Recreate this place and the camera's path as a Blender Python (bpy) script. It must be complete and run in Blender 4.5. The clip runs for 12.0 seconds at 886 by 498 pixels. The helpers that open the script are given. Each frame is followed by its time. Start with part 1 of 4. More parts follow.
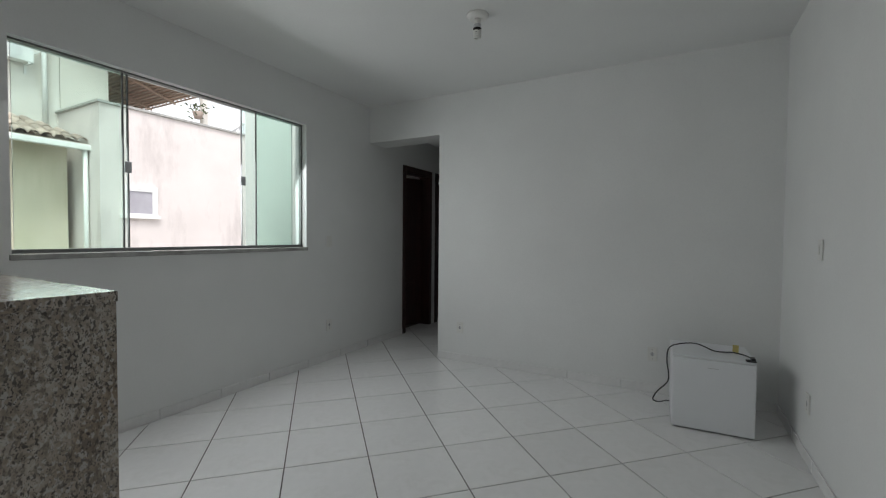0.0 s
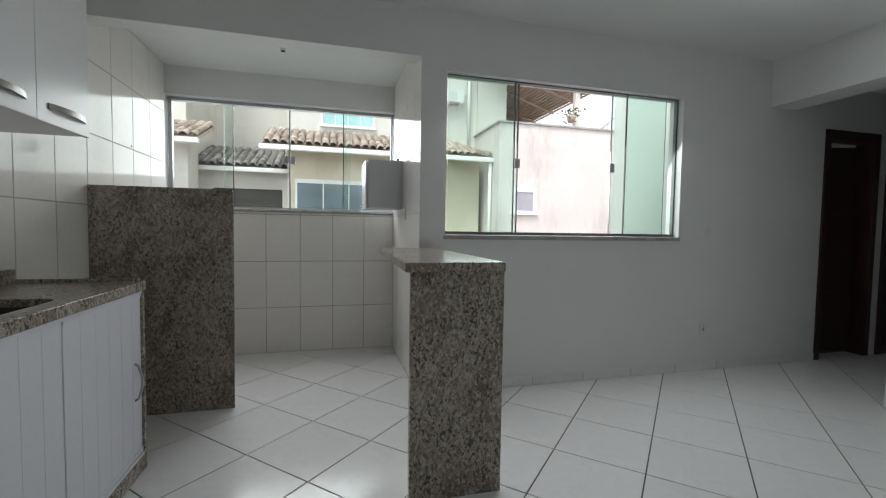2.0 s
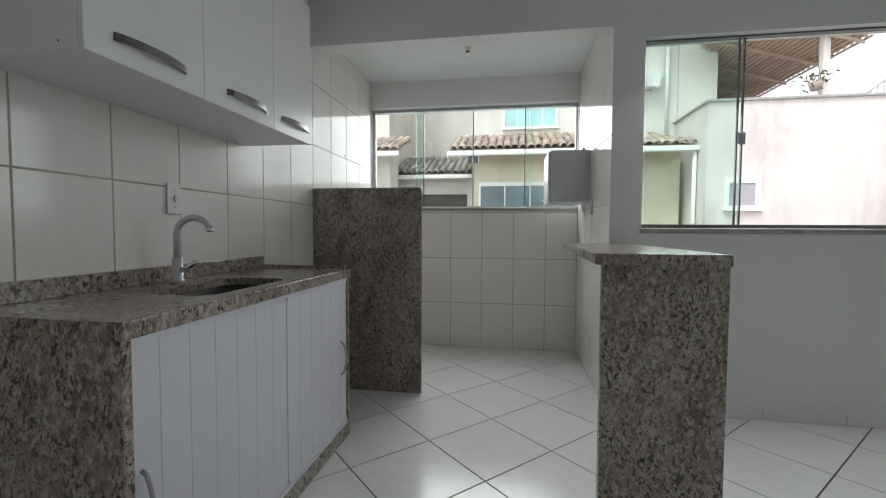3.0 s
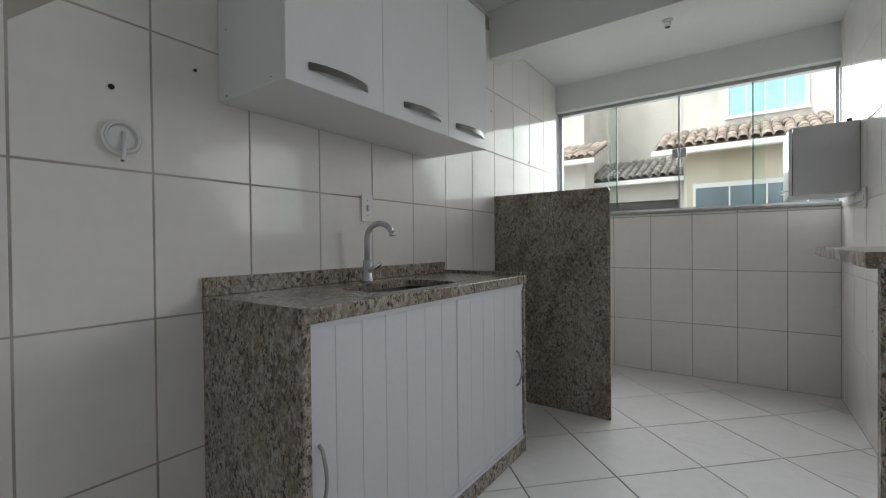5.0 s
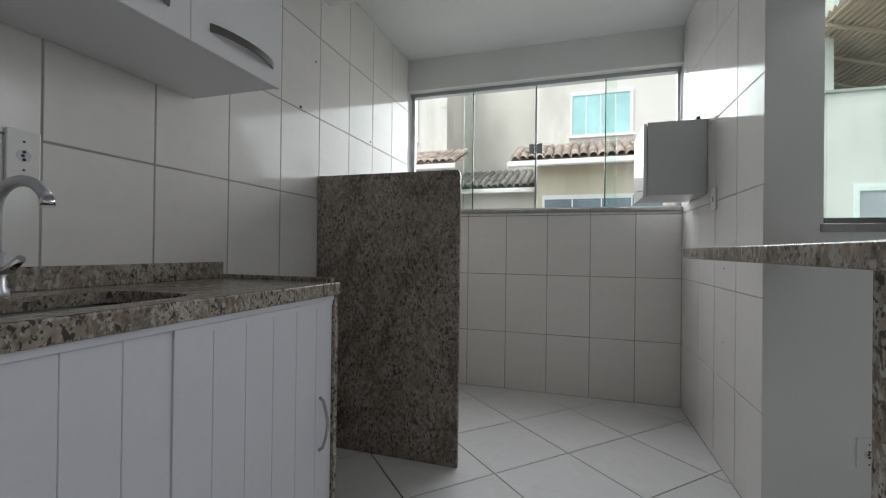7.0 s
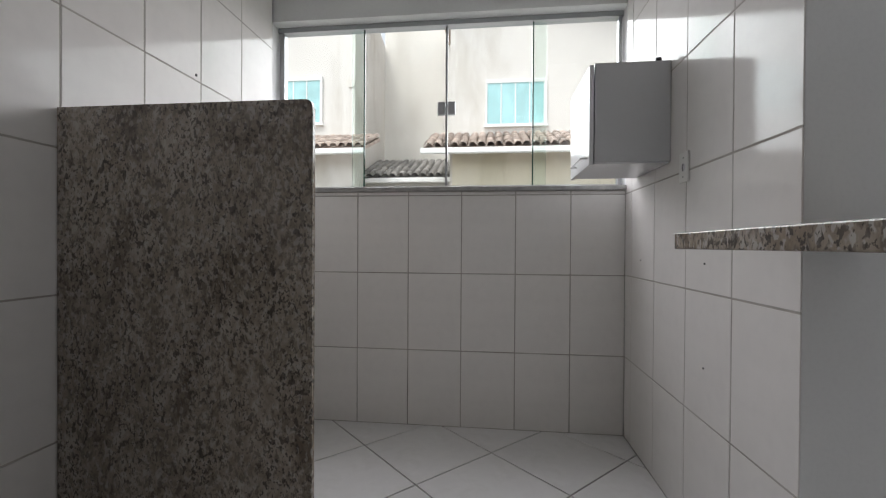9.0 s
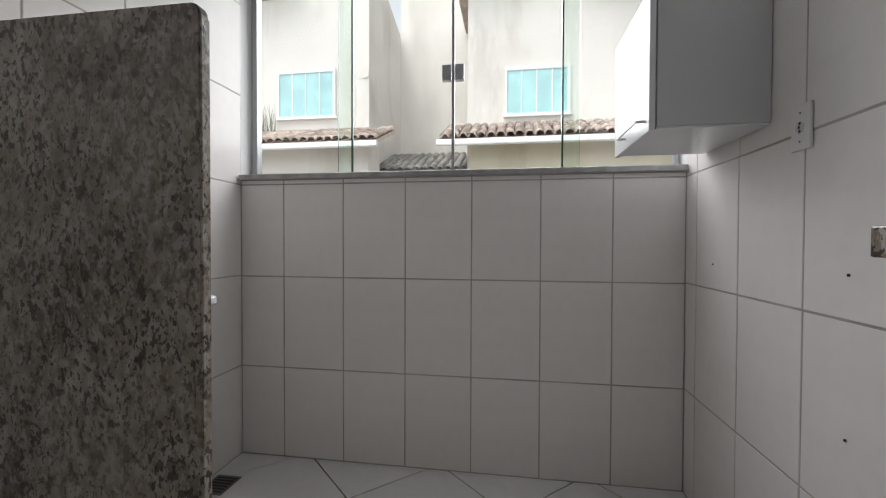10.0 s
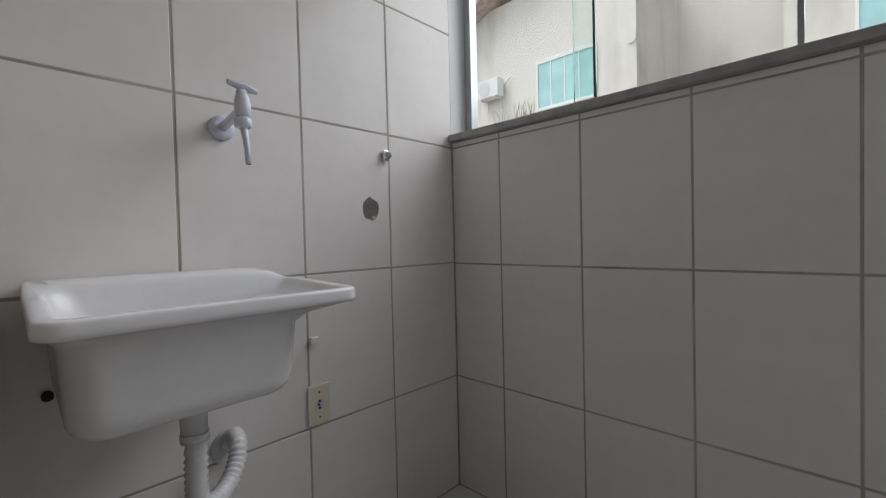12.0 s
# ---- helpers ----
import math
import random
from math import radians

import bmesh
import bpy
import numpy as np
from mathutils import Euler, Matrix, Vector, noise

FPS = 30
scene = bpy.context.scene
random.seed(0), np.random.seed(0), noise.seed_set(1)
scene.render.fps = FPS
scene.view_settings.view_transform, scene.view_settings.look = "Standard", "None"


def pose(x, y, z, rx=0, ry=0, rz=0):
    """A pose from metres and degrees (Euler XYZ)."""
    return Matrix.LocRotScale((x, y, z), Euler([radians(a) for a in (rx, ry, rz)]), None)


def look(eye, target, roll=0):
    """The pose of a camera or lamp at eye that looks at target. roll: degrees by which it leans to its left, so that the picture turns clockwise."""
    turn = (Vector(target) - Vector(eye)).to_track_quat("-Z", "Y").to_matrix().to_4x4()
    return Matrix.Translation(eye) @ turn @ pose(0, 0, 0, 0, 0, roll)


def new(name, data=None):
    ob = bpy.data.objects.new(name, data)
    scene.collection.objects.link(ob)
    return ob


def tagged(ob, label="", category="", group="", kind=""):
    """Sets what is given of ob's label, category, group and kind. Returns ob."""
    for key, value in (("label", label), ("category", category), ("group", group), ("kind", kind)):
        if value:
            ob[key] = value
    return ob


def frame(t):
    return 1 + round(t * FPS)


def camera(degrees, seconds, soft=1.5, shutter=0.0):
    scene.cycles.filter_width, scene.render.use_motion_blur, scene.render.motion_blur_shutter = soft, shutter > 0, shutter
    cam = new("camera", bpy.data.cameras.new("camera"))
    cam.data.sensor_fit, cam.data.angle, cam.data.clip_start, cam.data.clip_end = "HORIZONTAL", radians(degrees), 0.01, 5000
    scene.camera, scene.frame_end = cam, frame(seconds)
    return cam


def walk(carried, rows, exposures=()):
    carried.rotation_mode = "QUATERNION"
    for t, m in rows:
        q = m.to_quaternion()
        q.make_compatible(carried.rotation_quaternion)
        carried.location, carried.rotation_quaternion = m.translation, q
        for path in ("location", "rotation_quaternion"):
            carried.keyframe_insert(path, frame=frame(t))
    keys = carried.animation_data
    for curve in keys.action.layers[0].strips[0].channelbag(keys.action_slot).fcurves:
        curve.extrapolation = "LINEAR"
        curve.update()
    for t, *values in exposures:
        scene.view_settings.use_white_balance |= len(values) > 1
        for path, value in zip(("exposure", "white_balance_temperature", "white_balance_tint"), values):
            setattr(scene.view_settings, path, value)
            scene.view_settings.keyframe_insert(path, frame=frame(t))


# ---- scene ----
cam = camera(92.7, 12.0, soft=1.2)
SKY, SUN = 0.15, 1.2
EXPOSURES = [(0.0, 1.05, 6500, 11), (2.5, 1.10, 6450, 11), (3.5, 1.15, 6500, 12), (5.5, 1.27, 6480, 14), (6.3, 1.25, 6450, 15), (7.0, 1.02, 6400, 14), (7.5, 1.0, 6380, 14),
             (9.5, 1.1, 6520, 19), (10.5, 1.0, 6520, 17), (12.0, 0.62, 6430, 17)]
LAUNDRY_WATTS, LIVING_WATTS = 10.0, 9.8
PATH = [
    (0, (0.425, 0.339, 1.296), (-0.533, 2.093, 1.234), 0.5),
    (0.5, (0.41, 0.394, 1.296), (-0.911, 1.894, 1.221), 1.2),
    (1, (0.425, 0.43, 1.292), (-1.156, 1.653, 1.204), 1.3),
    (1.5, (0.401, 0.422, 1.261), (-1.377, 1.333, 1.171), 1.2),
    (2, (0.285, 0.406, 1.219), (-1.644, 0.924, 1.123), 0.9),
    (2.5, (0.197, 0.383, 1.18), (-1.796, 0.52, 1.082), 0.8),
    (3, (0.133, 0.409, 1.156), (-1.84, 0.093, 1.067), 0.3),
    (3.5, (0.097, 0.454, 1.131), (-1.773, -0.253, 1.067), 0.2),
    (5.5, (-0.118, 0.464, 1.081), (-1.739, -0.706, 1.062), -0.7),
    (6, (-0.283, 0.392, 1.054), (-1.994, -0.642, 1.04), 0.2),
    (6.5, (-0.513, 0.35, 1.056), (-2.334, -0.478, 1.046), 0.6),
    (7, (-0.762, 0.337, 1.056), (-2.67, -0.264, 1.064), 0.7),
    (7.5, (-0.963, 0.285, 1.038), (-2.917, -0.14, 1.051), 0.8),
    (9.5, (-1.856, 0.294, 1.048), (-3.844, 0.081, 1.028), 0.3),
    (10, (-2.112, 0.303, 1.055), (-4.087, -0.011, 1.02), 0.2),
    (10.5, (-2.328, 0.33, 1.037), (-4.221, -0.313, 0.992), -0.3),
    (11, (-2.515, 0.315, 1.011), (-4.25, -0.679, 0.968), -0.9),
    (11.5, (-2.664, 0.214, 0.983), (-4.248, -1.005, 0.931), -1.1),
    (12, (-2.796, 0.116, 0.977), (-4.231, -1.276, 0.931), -1.4),
]
walk(cam, [(t, look(eye, target, roll)) for t, eye, target, roll in PATH],
     exposures=EXPOSURES)

# ---- daylight: bright overcast sky, weak wide sun from behind the flat ----
SUN_AZ, SUN_EL = 128.0, 62.0
world = bpy.data.worlds.new("overcast")
scene.world = world
world.use_nodes = True
wn, wl = world.node_tree.nodes, world.node_tree.links
wn.clear()
sky = wn.new("ShaderNodeTexSky")
sky.sky_type, sky.sun_disc = "NISHITA", False
sky.sun_elevation, sky.sun_rotation = radians(SUN_EL), radians(SUN_AZ)
sky.air_density, sky.dust_density, sky.ozone_density = 1.0, 2.0, 1.0
veil = wn.new("ShaderNodeHueSaturation")
veil.inputs["Saturation"].default_value = 0.16
bg = wn.new("ShaderNodeBackground")
bg.inputs["Strength"].default_value = SKY
wout = wn.new("ShaderNodeOutputWorld")
wl.new(sky.outputs[0], veil.inputs["Color"])
wl.new(veil.outputs[0], bg.inputs["Color"])
wl.new(bg.outputs[0], wout.inputs["Surface"])
sun = new("sun", bpy.data.lights.new("sun", "SUN"))
sun.data.energy, sun.data.angle, sun.data.color = SUN, radians(24), (1.0, 0.965, 0.925)
az, el = radians(SUN_AZ), radians(SUN_EL)
sun.matrix_world = look((math.sin(az) * math.cos(el) * 30, math.cos(az) * math.cos(el) * 30, math.sin(el) * 30), (0, 0, 0))

# the sky's light in each window's opening
for x, y, z, wide, tall, watts, dip, spread in ((-4.52, 0.01, 2.1, 2.0, 1.0, LAUNDRY_WATTS, 1.1, 122), (-2.87, 2.25, 1.77, 2.05, 1.15, LIVING_WATTS, 0.9, 180)):
    lamp_data = bpy.data.lights.new("window_skylight", "AREA")
    lamp_data.shape, lamp_data.size, lamp_data.size_y, lamp_data.energy = "RECTANGLE", wide, tall, watts
    lamp_data.color, lamp_data.spread = (0.965, 0.985, 1.0), radians(spread)
    new("window_skylight", lamp_data).matrix_world = look((x, y, z), (x + 1.2, y, z - dip))


# ---- materials ----
def material(name):
    m = bpy.data.materials.new(name)
    m.use_nodes = True
    n, l = m.node_tree.nodes, m.node_tree.links
    return m, n, l, n["Principled BSDF"]


def coords(n, l, scale=(1, 1, 1), turn=(0, 0, 0)):
    c, mp = n.new("ShaderNodeTexCoord"), n.new("ShaderNodeMapping")
    mp.inputs["Scale"].default_value = scale
    mp.inputs["Rotation"].default_value = turn
    l.new(c.outputs["Object"], mp.inputs["Vector"])
    return mp.outputs[0]


def noise_tex(n, l, vec, scale, detail=4, rough=0.55, distort=0.0):
    t = n.new("ShaderNodeTexNoise")
    t.inputs["Scale"].default_value, t.inputs["Detail"].default_value = scale, detail
    t.inputs["Roughness"].default_value, t.inputs["Distortion"].default_value = rough, distort
    l.new(vec, t.inputs["Vector"])
    return t.outputs["Fac"]


def ramp(n, l, fac, stops):
    r = n.new("ShaderNodeValToRGB")
    while len(r.color_ramp.elements) < len(stops):
        r.color_ramp.elements.new(0.5)
    for e, (p, c) in zip(r.color_ramp.elements, stops):
        e.position, e.color = p, (*c, 1) if len(c) == 3 else c
    l.new(fac, r.inputs[0])
    return r.outputs[0]


def mix(n, l, fac, a, b, kind="MIX"):
    m = n.new("ShaderNodeMix")
    m.data_type, m.blend_type = "RGBA", kind
    for sock, v in ((m.inputs[0], fac), (m.inputs[6], a), (m.inputs[7], b)):
        if isinstance(v, (int, float)):
            sock.default_value = v
        elif isinstance(v, tuple):
            sock.default_value = (*v, 1)
        else:
            l.new(v, sock)
    return m.outputs[2]


def bump(n, l, bsdf, height, strength, distance=0.002):
    b = n.new("ShaderNodeBump")
    b.inputs["Strength"].default_value, b.inputs["Distance"].default_value = strength, distance
    l.new(height, b.inputs["Height"])
    l.new(b.outputs[0], bsdf.inputs["Normal"])


def surface(name, colour, rough=0.5, metal=0.0, vary=0.06, scale=3.0, fine=60.0, relief=0.0, coat=0.0, random=0.0, stain=None, stain_scale=1.2):
    """A surface with a soft large variation, a fine grain, optional relief, stains and change from piece to piece."""
    m, n, l, b = material(name)
    v = coords(n, l)
    lo = tuple(max(0, c * (1 - vary)) for c in colour)
    hi = tuple(min(1, c * (1 + vary)) for c in colour)
    col = ramp(n, l, noise_tex(n, l, v, scale, 5), [(0.3, lo), (0.7, hi)])
    grain = noise_tex(n, l, v, fine, 3)
    col = mix(n, l, ramp(n, l, grain, [(0.45, (0, 0, 0)), (0.8, (0.35, 0.35, 0.35))]), col, tuple(c * 0.9 for c in colour))
    if stain:
        sm = ramp(n, l, noise_tex(n, l, coords(n, l, (1, 1, 0.35)), stain_scale, 7, 0.65), [(0.5, (0, 0, 0)), (0.72, (0.8, 0.8, 0.8))])
        col = mix(n, l, sm, col, stain)
    if random:
        info = n.new("ShaderNodeObjectInfo")
        col = mix(n, l, 1.0, col, ramp(n, l, info.outputs["Random"], [(0, (1 - random,) * 3), (1, (1, 1, 1))]), "MULTIPLY")
    l.new(col, b.inputs["Base Color"])
    b.inputs["Roughness"].default_value, b.inputs["Metallic"].default_value = rough, metal
    b.inputs["Coat Weight"].default_value = coat
    if relief:
        bump(n, l, b, grain, relief)
    return m


def granite(name, fleck=0.95, shade_mul=1.0):
    """Polished stone: grey-beige ground, paler feldspar patches, brown clouds, and dark mica flecks drawn out along one grain."""
    m, n, l, b = material(name)
    v = coords(n, l, (1.1, 1.1, 0.74), (0.30, 0.42, 0.2))
    warp = noise_tex(n, l, v, 5, 4, 0.6, 0.6)
    col = ramp(n, l, noise_tex(n, l, v, 32, 4, 0.6, 0.4), [(0.32, (0.27, 0.230, 0.190)), (0.50, (0.385, 0.340, 0.290)), (0.68, (0.49, 0.443, 0.388))])
    col = mix(n, l, 1.0, col, ramp(n, l, warp, [(0.3, (0.80, 0.77, 0.72)), (0.65, (1.04, 1.03, 1.02))]), "MULTIPLY")
    # last argument below 1 darkens clouds and pale grains for a shaded slab
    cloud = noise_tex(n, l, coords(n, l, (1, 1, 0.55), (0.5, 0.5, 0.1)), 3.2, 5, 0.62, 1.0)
    col = mix(n, l, 1.0, col, ramp(n, l, cloud, [(0.50 - 0.1 * (1 - shade_mul), (1, 1, 1)), (0.68, (0.66 * shade_mul, 0.59 * shade_mul, 0.52 * shade_mul))]), "MULTIPLY")
    brown = ramp(n, l, noise_tex(n, l, v, 50, 3, 0.6, 0.3), [(0.53, (0, 0, 0)), (0.60, (0.6, 0.6, 0.6))])
    col = mix(n, l, brown, col, (0.135, 0.112, 0.092))
    pale = ramp(n, l, noise_tex(n, l, v, 62, 2, 0.4, 0.3), [(0.55, (0, 0, 0)), (0.61, (0.84 * fleck * shade_mul, 0.84 * fleck * shade_mul, 0.84 * fleck * shade_mul))])
    col = mix(n, l, pale, col, (0.49, 0.455, 0.415))
    gate = ramp(n, l, noise_tex(n, l, v, 9, 4, 0.6), [(0.36, (0.35, 0.35, 0.35)), (0.54, (1, 1, 1))])
    for size, start in ((66, 0.580), (125, 0.592)):
        grains = ramp(n, l, noise_tex(n, l, v, size, 2, 0.5, 0.25), [(start, (0, 0, 0)), (start + 0.03, (fleck, fleck, fleck))])
        col = mix(n, l, mix(n, l, 1.0, grains, gate, "MULTIPLY"), col, (0.060, 0.052, 0.045))
    l.new(col, b.inputs["Base Color"])
    b.inputs["Roughness"].default_value = 0.2
    bump(n, l, b, warp, 0.05, 0.001)
    return m


def glass(name, tint):
    """Clear float glass: see-through with a tint, and a mirror gloss that grows towards grazing angles."""
    m, n, l, b = material(name)
    n.remove(b)
    see, shine, mx = n.new("ShaderNodeBsdfTransparent"), n.new("ShaderNodeBsdfGlossy"), n.new("ShaderNodeMixShader")
    see.inputs[0].default_value = (*tint, 1)
    shine.inputs["Roughness"].default_value = 0.01
    edge, power, scaled = n.new("ShaderNodeLayerWeight"), n.new("ShaderNodeMath"), n.new("ShaderNodeMath")
    edge.inputs["Blend"].default_value = 0.5
    power.operation, scaled.operation = "POWER", "MULTIPLY_ADD"
    power.inputs[1].default_value = 4.0
    scaled.inputs[1].default_value, scaled.inputs[2].default_value = 0.6, 0.03
    l.new(edge.outputs["Facing"], power.inputs[0])
    l.new(power.outputs[0], scaled.inputs[0])
    l.new(scaled.outputs[0], mx.inputs[0])
    l.new(see.outputs[0], mx.inputs[1])
    l.new(shine.outputs[0], mx.inputs[2])
    l.new(mx.outputs[0], n["Material Output"].inputs["Surface"])
    return m


def wood(name, dark, light):
    m, n, l, b = material(name)
    g = noise_tex(n, l, coords(n, l, (14, 14, 0.9)), 3, 6, 0.6, 1.0)
    l.new(ramp(n, l, g, [(0.3, dark), (0.7, light)]), b.inputs["Base Color"])
    b.inputs["Roughness"].default_value = 0.32
    bump(n, l, b, g, 0.15)
    return m


PAINT = surface("white_wall_paint", (0.80, 0.81, 0.80), 0.55, vary=0.03, scale=1.5, fine=90, relief=0.12)
CEIL = surface("white_ceiling_paint", (0.80, 0.81, 0.80), 0.6, vary=0.03, scale=1.2, fine=70, relief=0.1)
GLOSS_CEIL = surface("semi_gloss_white_ceiling_paint", (0.80, 0.82, 0.81), 0.28, vary=0.03, scale=1.5, fine=50, relief=0.06)
WALL_TILE = surface("glazed_white_wall_tile", (0.85, 0.83, 0.80), 0.10, vary=0.02, scale=5, fine=18, relief=0.012, random=0.03)
WALL_TILE.node_tree.nodes["Principled BSDF"].inputs["Specular IOR Level"].default_value = 0.3
FLOOR_TILE = surface("glazed_white_floor_tile", (0.86, 0.86, 0.855), 0.17, vary=0.035, scale=6, fine=22, relief=0.02, random=0.05, stain=(0.77, 0.77, 0.755), stain_scale=5)
GROUT = surface("grey_grout", (0.44, 0.415, 0.375), 0.9, vary=0.25, scale=4, fine=120)
FLOOR_GROUT = surface("dark_floor_grout", (0.13, 0.115, 0.105), 0.9, vary=0.3, scale=3, fine=120)
GRANITE = granite("polished_grey_beige_granite")
# same granite, with the screen's shade put into its colour
SHADED_GRANITE = granite("polished_shade_darkened_granite", 0.8, 0.68)
GREY_STONE = surface("grey_sill_granite", (0.36, 0.36, 0.345), 0.3, vary=0.25, scale=14, fine=160)
GLASS = glass("green_tempered_glass", (0.905, 0.975, 0.95))
PALE_GLASS = glass("pale_green_tempered_glass", (0.935, 0.98, 0.96))
GLASS_EDGE = surface("dark_green_glass_edge", (0.03, 0.08, 0.06), 0.15)
ALU = surface("grey_aluminium", (0.42, 0.43, 0.44), 0.38, 0.9, vary=0.05)
DARK_ALU = surface("dark_grey_aluminium", (0.17, 0.175, 0.17), 0.45, 0.5, vary=0.1)
LOCK = surface("satin_steel_lock", (0.40, 0.41, 0.42), 0.4, 0.35)
WHITE_LAM = surface("white_laminate", (0.80, 0.81, 0.82), 0.22, vary=0.015, scale=2, fine=140, relief=0.03)
GREY_LAM = surface("pale_grey_laminate", (0.60, 0.61, 0.62), 0.35, vary=0.02, scale=3, fine=140, relief=0.03)
PVC = surface("white_pvc_boarding", (0.78, 0.79, 0.84), 0.35, vary=0.02, scale=2, fine=60, relief=0.02)
PLASTIC = surface("white_moulded_plastic", (0.80, 0.81, 0.81), 0.22, vary=0.02, scale=4, fine=50)
FAUCET = surface("satin_chromed_faucet", (0.62, 0.63, 0.66), 0.26, 0.4, vary=0.03)
TAP_PLASTIC = surface("bluish_white_tap_plastic", (0.66, 0.69, 0.78), 0.25, vary=0.03)
CREAM = surface("cream_socket_plastic", (0.74, 0.70, 0.58), 0.35, vary=0.03)
SOCKET = surface("white_socket_plastic", (0.78, 0.78, 0.75), 0.35, vary=0.03)
DARK = surface("dark_recess", (0.02, 0.02, 0.02), 0.6)
BLACK = surface("black_rubber_cable", (0.02, 0.02, 0.022), 0.45)
CHROME = surface("chrome", (0.75, 0.76, 0.77), 0.12, 1.0, vary=0.02)
# near-black base puts the sink bowl's shade into the steel; door knobs share it
STEEL = surface("shade_darkened_steel", (0.06, 0.06, 0.058), 0.4, 1.0, vary=0.06, fine=200)
HANDLE = surface("dark_brushed_metal_handle", (0.15, 0.142, 0.135), 0.3, 0.9, vary=0.05)
HOLE_SHADE = surface("hole_depth_shade", (0.17, 0.16, 0.15), 0.9, vary=0.3, scale=30)
YELLOW = surface("yellow_paper_label", (0.62, 0.52, 0.20), 0.7)
FRIDGE = surface("white_enamelled_steel", (0.80, 0.82, 0.84), 0.3, vary=0.015, fine=220, relief=0.04)
DOORWOOD = wood("dark_stained_wood", (0.022, 0.007, 0.007), (0.055, 0.018, 0.015))
BEIGE = surface("cream_house_render", (0.72, 0.69, 0.655), 0.85, vary=0.06, scale=0.7, fine=40, relief=0.4, stain=(0.46, 0.42, 0.36), stain_scale=0.8)
PINK = surface("stained_pale_pink_render", (0.71, 0.655, 0.635), 0.85, vary=0.06, scale=0.8, fine=40, relief=0.4, stain=(0.47, 0.42, 0.41), stain_scale=1.3)
PALEWALL = surface("pale_house_render", (0.74, 0.71, 0.66), 0.85, vary=0.05, scale=0.7, fine=40, relief=0.4, stain=(0.58, 0.55, 0.50), stain_scale=0.7)
OWN_WALL = surface("pale_outer_wall_render", (0.80, 0.80, 0.77), 0.85, vary=0.03, scale=0.9, fine=50, relief=0.3)
TRIM = surface("white_outdoor_trim", (0.80, 0.80, 0.79), 0.5, vary=0.04, scale=2)
TERRACOTTA = surface("weathered_terracotta", (0.62, 0.50, 0.43), 0.85, vary=0.35, scale=5, fine=50, relief=0.4, random=0.5, stain=(0.26, 0.215, 0.185), stain_scale=5)
# terracotta paled: bounce light under the terrace roof is put into its colour
LIT_UNDER_TILE = surface("brightened_terracotta_underside", (0.70, 0.54, 0.45), 0.85, vary=0.15, scale=6, fine=60, relief=0.3)
OCHRE = surface("algae_stained_yellow_render", (0.68, 0.62, 0.50), 0.85, vary=0.08, scale=0.8, fine=40, relief=0.4, stain=(0.42, 0.385, 0.25), stain_scale=0.7)
GREY_ROOF = surface("mossy_grey_roof_tile", (0.34, 0.32, 0.30), 0.9, vary=0.3, scale=4, fine=50, relief=0.4, random=0.45, stain=(0.09, 0.09, 0.08), stain_scale=6)
CURTAIN = surface("teal_curtained_glass", (0.38, 0.64, 0.66), 0.12, vary=0.22, scale=1.4, fine=14)
DIM_GLASS = surface("dim_blue_window_glass", (0.15, 0.20, 0.23), 0.08, vary=0.3, scale=0.9, fine=8)
FROSTED = surface("frosted_lavender_window_glass", (0.40, 0.39, 0.43), 0.25, vary=0.1, scale=2, fine=12)
SHADE = surface("garage_interior_shade", (0.10, 0.095, 0.09), 0.8, vary=0.3, scale=0.8)
TIMBER = wood("weathered_roof_timber", (0.48, 0.36, 0.28), (0.62, 0.49, 0.39))
CONCRETE = surface("worn_concrete_ground", (0.32, 0.31, 0.29), 0.9, vary=0.2, scale=0.4, fine=30, relief=0.4, stain=(0.22, 0.21, 0.19))
LEAF = surface("green_leaf", (0.07, 0.10, 0.04), 0.6, vary=0.4, scale=20)
AC_WHITE = surface("white_painted_metal_case", (0.74, 0.75, 0.75), 0.4, vary=0.03)


# ---- mesh helpers ----
ORIGIN = {}


def cuboid(bm, x0, x1, y0, y1, z0, z1):
    vs = [bm.verts.new((x, y, z)) for z in (z0, z1) for y in (y0, y1) for x in (x0, x1)]
    for f in ((0, 2, 3, 1), (4, 5, 7, 6), (0, 1, 5, 4), (2, 6, 7, 3), (0, 4, 6, 2), (1, 3, 7, 5)):
        bm.faces.new([vs[i] for i in f])


def boxes(*dims, bevel=0.0, segments=2):
    bm = bmesh.new()
    for d in dims:
        cuboid(bm, *d)
    if bevel:
        bmesh.ops.bevel(bm, geom=bm.edges[:], offset=bevel, segments=segments, affect="EDGES", profile=0.5)
    return bm


def prism(outline, z0, z1, bevel=0.0):
    """An outline in x and y, drawn up from z0 to z1."""
    bm = bmesh.new()
    lo = [bm.verts.new((x, y, z0)) for x, y in outline]
    hi = [bm.verts.new((x, y, z1)) for x, y in outline]
    bm.faces.new(lo[::-1])
    bm.faces.new(hi)
    for i in range(len(outline)):
        j = (i + 1) % len(outline)
        bm.faces.new((lo[i], lo[j], hi[j], hi[i]))
    bmesh.ops.recalc_face_normals(bm, faces=bm.faces[:])
    if bevel:
        bmesh.ops.bevel(bm, geom=bm.edges[:], offset=bevel, segments=2, affect="EDGES", profile=0.5)
    return bm


